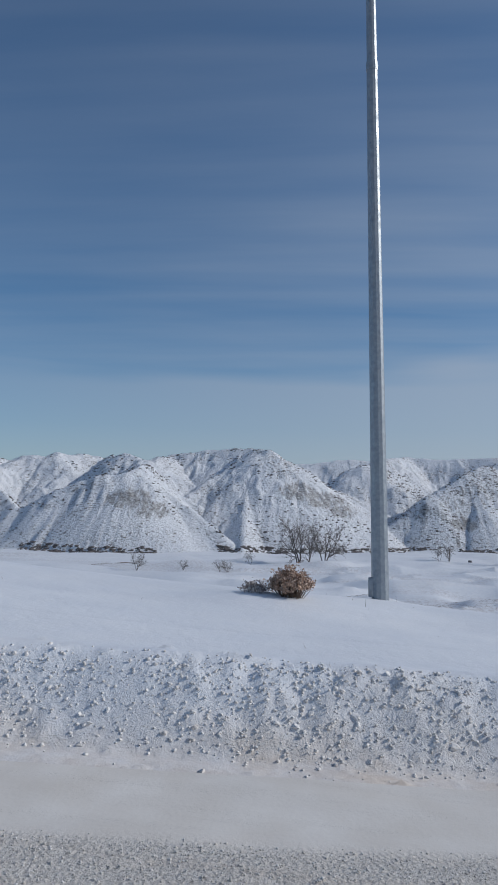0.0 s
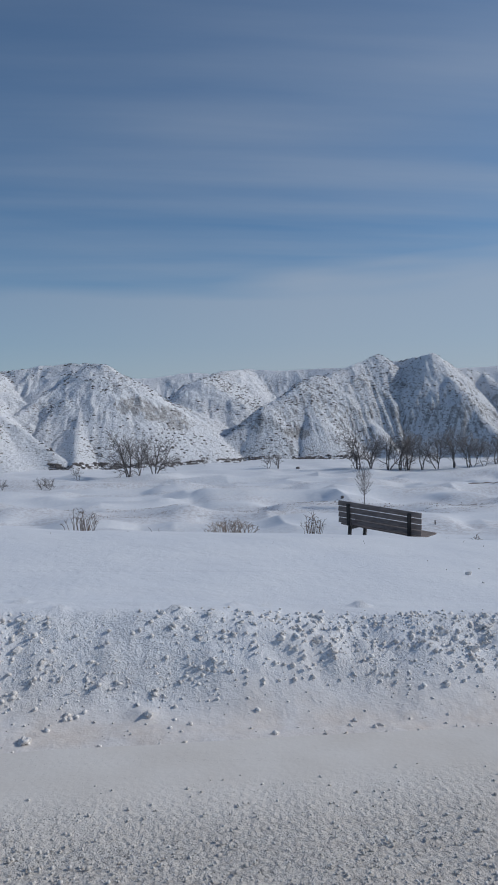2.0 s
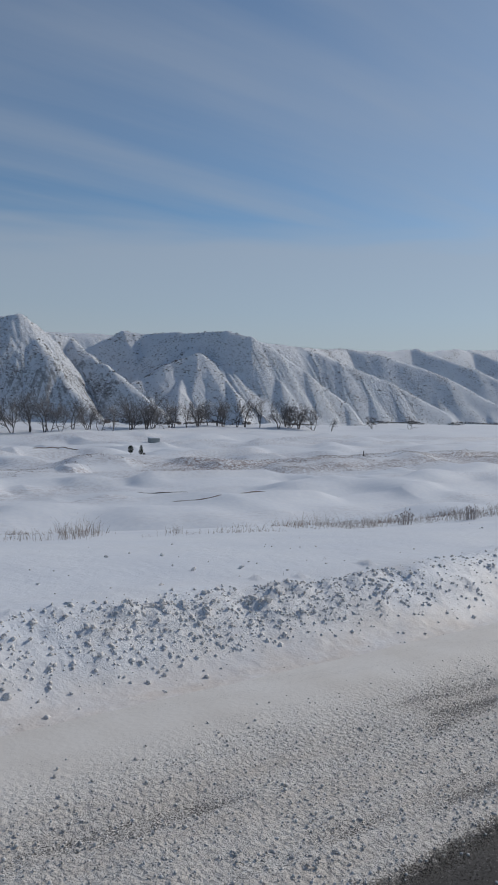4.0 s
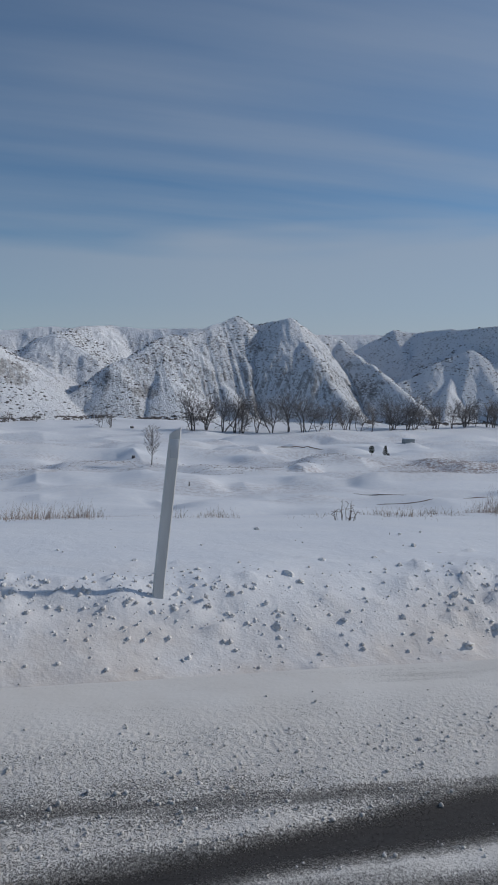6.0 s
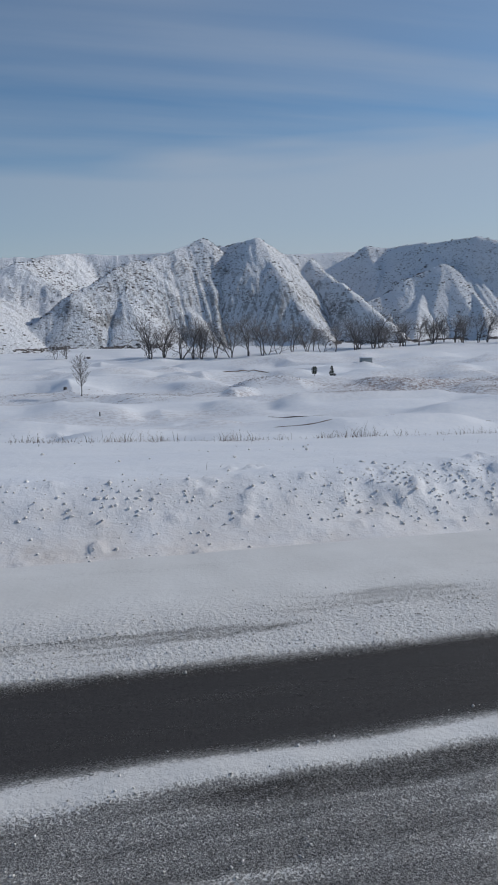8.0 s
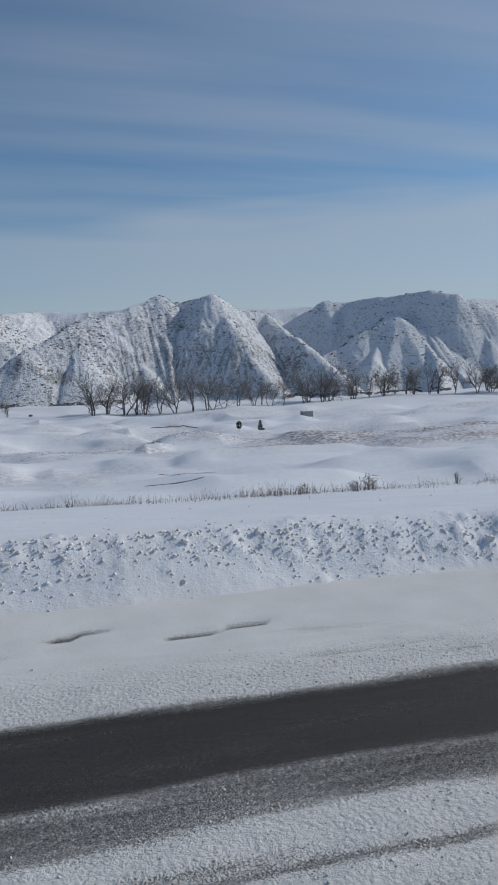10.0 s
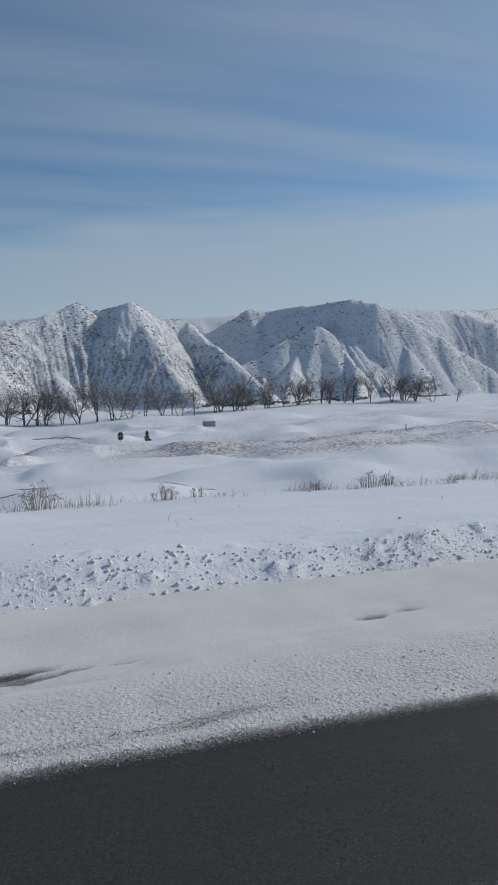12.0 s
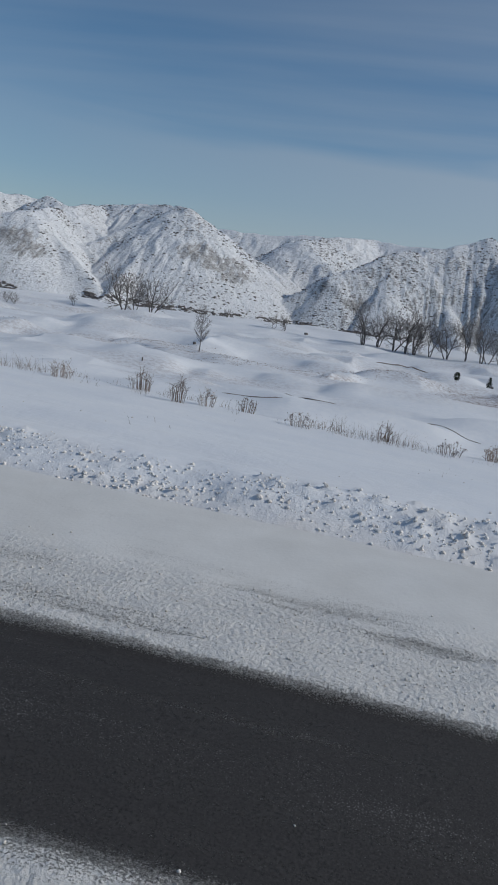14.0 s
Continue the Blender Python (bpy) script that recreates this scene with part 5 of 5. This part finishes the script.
# ---- bushes, weeds and grass on the bank ----
def bush(name, x, y, h, w, stems, mat, label, leaves=0, leaf_mat=None, seed=1, droop=0.0, z=None, foot=0.72):
    rng = random.Random(seed)
    ob = thing(name, pose(x, y, (gz_at(x, y) if z is None else z) - 0.03), label, "bush")
    v, f, lv, lf = [], [], [], []
    for k in range(stems):
        a, t = rng.uniform(0, 6.283), rng.random() ** 0.6
        out = Vector((math.cos(a), math.sin(a), 0)) * (w * 0.5 * t)
        top = Vector((0, 0, h * (1 - 0.55 * t * t) * rng.uniform(0.6, 1.0))) + out
        root = out * foot
        mid = (root + top) * 0.5 + Vector((rng.gauss(0, w * 0.05), rng.gauss(0, w * 0.05), h * 0.08))
        end = top + Vector((rng.gauss(0, w * 0.04), rng.gauss(0, w * 0.04), -droop * h * rng.random()))
        r = 0.0035 + 0.0035 * rng.random()
        tube(v, f, [root - Vector((0, 0, 0.05)), mid, end], [r, r * 0.8, r * 0.35], 3)
        for j in range(3):
            q = mid.lerp(end, rng.random())
            d = Vector((rng.gauss(0, 1), rng.gauss(0, 1), rng.uniform(0.2, 1.0))).normalized()
            e = q + d * h * rng.uniform(0.12, 0.26)
            tube(v, f, [q, q.lerp(e, 0.5) + Vector((0, 0, 0.01)), e], [r * 0.6, r * 0.5, r * 0.25], 3)
            for i in range(leaves):
                c = q.lerp(e, rng.random()) + Vector((rng.gauss(0, 0.02), rng.gauss(0, 0.02), rng.gauss(0, 0.02)))
                u = Vector((rng.gauss(0, 1), rng.gauss(0, 1), rng.gauss(0, 1))).normalized() * rng.uniform(0.012, 0.026)
                n2 = u.cross(Vector((rng.gauss(0, 1), rng.gauss(0, 1), 1))).normalized() * u.length * 0.55
                b0 = len(lv)
                lv += [c - u, c + n2, c + u, c - n2 + Vector((0, 0, 0.005))]
                lf.append((b0, b0 + 1, b0 + 2, b0 + 3))
    soup("stem_tuft", v, f, mat, ob)
    if lv:
        soup("leaves", lv, lf, leaf_mat, ob)
    return ob


bush("russet_bush", -0.13, 5.58, 0.44, 0.62, 170, weed.m, "russet dry bush with clinging leaves on the snow bank", 7, russet.m, 3, 0.0, None, 0.4)
bush("frosted_bush", -0.62, 5.7, 0.2, 0.42, 60, frost.m, "small grey frosted bush on the snow bank", 2, frost.m, 4)
bush("tumbled_bush", 7.08, 4.95, 0.44, 0.55, 260, clump.m, "rounded brown dry bush with frosted tips on the snow bank", 1, frost.m, 5, 0.1, None, 0.35)
bush("grass_clump", 91.3, 13.7, 0.70, 1.5, 460, clump.m, "large clump of russet-tan dry grass at the bank edge", 0, None, 6, 0.12, None, 0.5)
for i, (x, y, h, w, st, mt) in enumerate(((10.85, 8.9, 0.36, 0.8, 80, drygrass.m), (12.4, 9.1, 0.38, 0.9, 60, weed.m), (14.6, 9.3, 0.26, 1.3, 150, drygrass.m), (15.9, 9.5, 0.4, 0.5, 45, weed.m), (18.9, 10.3, 0.3, 0.6, 50, weed.m), (8.6, 8.5, 0.42, 0.95, 190, frost.m), (5.0, 8.2, 0.25, 0.6, 60, drygrass.m), (4.1, 8.2, 0.22, 0.7, 60, drygrass.m), (25.1, 8.45, 0.25, 0.85, 200, clump.m), (25.75, 8.3, 0.23, 0.95, 170, frost.m), (38.5, 9.2, 0.4, 0.6, 40, frost.m), (40.2, 9.0, 0.35, 0.6, 40, frost.m),
                                          (47.0, 8.2, 0.30, 0.5, 24, weed.m), (52.4, 9.2, 0.30, 0.35, 16, weed.m), (84.7, 13.34, 0.28, 0.5, 30, frost.m), (85.5, 12.72, 0.24, 0.4, 24, frost.m), (86.0, 13.36, 0.38, 0.8, 80, frost.m), (88.3, 13.61, 0.32, 0.3, 22, weed.m), (89.2, 12.93, 0.30, 0.5, 30, weed.m), (92.4, 13.54, 0.22, 0.6, 30, frost.m), (93.6, 12.74, 0.42, 0.4, 24, weed.m), (95.8, 12.70, 0.20, 0.6, 24, weed.m), (100.5, 13.12, 0.55, 1.0, 110, frost.m), (102.7, 13.26, 0.36, 0.8, 70, drygrass.m), (103.4, 13.51, 0.30, 0.5, 34, weed.m), (105.7, 13.21, 0.24, 0.5, 30, frost.m), (106.8, 13.07, 0.42, 0.7, 46, weed.m), (107.5, 13.52, 0.34, 0.5, 34, weed.m), (108.4, 12.57, 0.22, 0.4, 20, frost.m), (109.3, 13.51, 0.20, 0.4, 20, weed.m), (113.0, 12.83, 0.30, 0.5, 34, frost.m), (114.6, 12.45, 0.36, 0.8, 60, frost.m), (115.8, 13.39, 0.50, 0.7, 60, weed.m), (116.8, 12.38, 0.55, 0.5, 46, weed.m), (117.2, 12.74, 0.40, 0.5, 40, frost.m), (117.8, 13.35, 0.36, 0.6, 46, weed.m), (118.9, 12.34, 0.34, 0.7, 46, frost.m), (120.3, 13.02, 0.42, 0.6, 40, weed.m), (121.4, 12.71, 0.30, 0.8, 46, frost.m), (122.2, 13.23, 0.36, 0.7, 60, drygrass.m), (125.0, 12.34, 0.40, 0.8, 46, weed.m),
                                          (29.5, 10.2, 0.3, 0.7, 60, frost.m), (31.5, 10.4, 0.28, 0.8, 60, frost.m))):
    bush("dead_weed", x, y, h, w * 0.7, max(12, st // 2), mt, "dead frosted weed stalks poking through the snow", 1 if mt is frost.m else 0, frost.m, 20 + i)


def blades(name, n, seed, place, hmin, hmax, mat, label, lean=0.25, thick=1.0):
    rng = np.random.RandomState(seed)
    x, y, keep_h = place(rng, n)
    z = ground_z(x, y) - 0.03
    h = (hmin + (hmax - hmin) * rng.rand(len(x)) ** 1.6) * keep_h
    a = rng.rand(len(x)) * 6.283
    dx, dy = np.cos(a) * h * lean * rng.rand(len(x)), np.sin(a) * h * lean * rng.rand(len(x))
    w = (0.0022 + 0.003 * rng.rand(len(x))) * thick
    b = rng.rand(len(x)) * 3.14
    wx, wy = np.cos(b) * w, np.sin(b) * w
    p = lambda sx, sy, sz: np.stack([x + sx, y + sy, z + sz], -1)
    co = np.stack([p(-wx, -wy, 0 * h), p(wx, wy, 0 * h), p(wx * 0.7 + dx * 0.35, wy * 0.7 + dy * 0.35, h * 0.6), p(-wx * 0.7 + dx * 0.35, -wy * 0.7 + dy * 0.35, h * 0.6),
                   p(dx, dy, h)], 1)
    k = len(x)
    q = (np.arange(k) * 5)[:, None]
    tris = np.concatenate([q + [0, 1, 2], q + [0, 2, 3], q + [3, 2, 4]])
    me = bpy.data.meshes.new(name)
    me.from_pydata(co.reshape(-1, 3), [], tris)
    me.materials.append(mat)
    return tagged(new(name, me), label, "grass", kind="stuff")


def edge_place(x0, x1, s0, s1, scale, cut, shift=1.0):
    def place(rng, n):
        x = x0 + (x1 - x0) * rng.rand(n * 4)
        s = s0 + (s1 - s0) * rng.rand(n * 4)
        d = fbm(x * scale, s * scale * 0.5, 3, int(x0 + 500))
        k = d > cut + 0.15 * (rng.rand(n * 4) - 0.5)
        x, s, d = x[k][:n], s[k][:n], d[k][:n]
        return x, s + shift * edge_shift(x) * (1 - sstep(x, 62, 84)) + road_y(x), np.clip(0.4 + 3 * (d - cut), 0.35, 1.2)
    return place


blades("bank_grass", 15000, 51, edge_place(19.3, 52, 11.0, 13.0, 1.5, 0.48), 0.05, 0.28, drygrass.m, "dry grass fringe along the edge of the snow bank", 0.9, 0.6)
blades("reeds", 5200, 53, edge_place(50.8, 59.5, 11.4, 13.2, 1.4, 0.42), 0.10, 0.60, reed.m, "brown dry reeds along the edge of the snow bank", 0.5, 0.62)
blades("bank_weeds", 10000, 55, edge_place(59, 128, 11.8, 13.4, 1.6, 0.5), 0.05, 0.34, weed.m, "dead weeds along the edge of the snow bank", 0.9, 0.65)
blades("edge_fringe", 3800, 56, edge_place(57, 88, 11.5, 13.2, 1.6, 0.36), 0.05, 0.24, weed.m, "short dead grass fringe on the edge of the snow bank", 0.9)
blades("snow_stubble", 700, 57, edge_place(-4, 130, 6.5, 12, 0.9, 0.56), 0.03, 0.15, weed.m, "sparse stalks poking through the snow field", 0.7, 0.45)


def far_place(rng, n):
    x = -80 + 460 * rng.rand(n * 4)
    y = 172 + 42 * rng.rand(n * 4)
    d = fbm(x / 26, y / 8, 3, 91) + 0.12 * sstep(x, 70, 130) + 0.06 * sstep(x, 130, 170)
    k = d > 0.53
    return x[k][:n], y[k][:n], np.ones(len(x[k][:n]))


FAR_V = [(-1, 0, 0), (1, 0, 0), (0.5, 0.1, 1), (-0.5, 0.1, 1), (0, -1, 0), (0, 1, 0), (0.1, 0.5, 0.9), (0.1, -0.5, 0.9)]
FAR_F = [(0, 1, 2, 3), (4, 5, 6, 7)]
rng = np.random.RandomState(61)
fx, fy, _ = far_place(rng, 42000)
fs = 0.05 + 0.16 * rng.rand(len(fx)) ** 2
meadow = scatter("meadow_stubble", FAR_V, FAR_F, np.stack([fx, fy, ground_z(fx, fy) - 0.05], -1), np.stack([fs, fs, fs * 0.5], -1), rng.rand(len(fx)) * 6.28, reed.m, jitter=0.4, seed=62, tumble=False)
tagged(meadow, "patchy brown stubble showing through valley snow", "grass", kind="stuff")
# dark ledges where the drifts have broken off
for line, thick in (([(113, 124.5), (118, 126.2), (124, 127.4), (131, 126), (134, 121), (137, 114)], 0.2), ([(103, 142), (107, 140), (111, 138.8), (116, 137)], 0.16),
                    ([(118, 246.5), (122, 247), (128, 248), (132, 246.8), (137, 245)], 0.22), ([(96, 116), (101, 114.5), (107, 114.4)], 0.2), ([(-86, 297), (-74, 303), (-63, 309.5), (-52, 317), (-41, 325)], 0.22)):
    pts, radii = [], []
    for (x0, y0), (x1, y1) in zip(line, line[1:]):
        for j in range(6):
            x, y = x0 + (x1 - x0) * j / 6, y0 + (y1 - y0) * j / 6
            y += 0.12 * math.sin(x * 0.9)
            pts.append(Vector((x, y, gz_at(x, y) - 0.01)))
            radii.append(thick * (0.5 + 0.9 * abs(noise.noise(Vector((x * 0.35, y * 0.2, 3.1))))))
    radii[0] = radii[-1] = 0.03
    v, f = [], []
    tube(v, f, pts, radii, 6)
    tagged(soup("drift_ledge", v, f, weed.m), "thin dark ledge of bare earth along a broken drift", "earth ledge", "dark drift ledges in the valley")
# scrub on the hills and willows at their foot
n = 60000
hx_, hy_ = -260 + 1000 * rng.rand(n), 400 + 220 * rng.rand(n)
hz_ = hill_z(hx_, hy_)
k = (hz_ > VALLEY + 2) & (fbm(hx_ / 22, hy_ / 22, 3, 131) + 0.5 * (rng.rand(n) - 0.5) > np.interp(hx_, [10, 70], [0.65, 0.60]))
hx_, hy_, hz_ = hx_[k], hy_[k], hz_[k]
hs = 0.16 + 0.42 * rng.rand(len(hx_)) ** 3
scrub = scatter("hill_scrub", OCT_V, OCT_F, np.stack([hx_, hy_, hz_ + hs * 0.3], -1), np.stack([hs * 2.4, hs * 1.2, hs * 0.8], -1), rng.rand(len(hx_)) * 0.8 - 0.4, bark.m, jitter=0.35, seed=63)
tagged(scrub, "dark scrub dotted over the snowy hillsides", "scrub", kind="stuff")
toe_x = np.arange(-320, 820, 6.0)
toe_y = np.arange(360, 520, 3.0)
tx_, ty_ = np.meshgrid(toe_x, toe_y)
toe = toe_y[np.argmax(hill_z(tx_, ty_) > VALLEY + 2.0, axis=0)]
n = 5200
wx_ = -310 + 1120 * rng.rand(n)
wy_ = np.interp(wx_, toe_x, toe) - 2 - 7 * rng.rand(n) ** 2
k = fbm(wx_ / 30, wy_ / 50, 2, 141) > 0.42
wx_, wy_ = wx_[k], wy_[k]
ws = 0.2 + 0.6 * rng.rand(len(wx_)) ** 2
willow = scatter("willow_strip", ICO_V, ICO_F, np.stack([wx_, wy_, np.maximum(hill_z(wx_, wy_), ground_z(wx_, wy_)) + ws * 0.3], -1), np.stack([ws * 2.0, ws, ws * 0.8], -1), rng.rand(len(wx_)) * 0.6, bark.m, jitter=0.35, seed=65)
tagged(willow, "dark bank and bare willows along the foot of the hills", "scrub", kind="stuff")
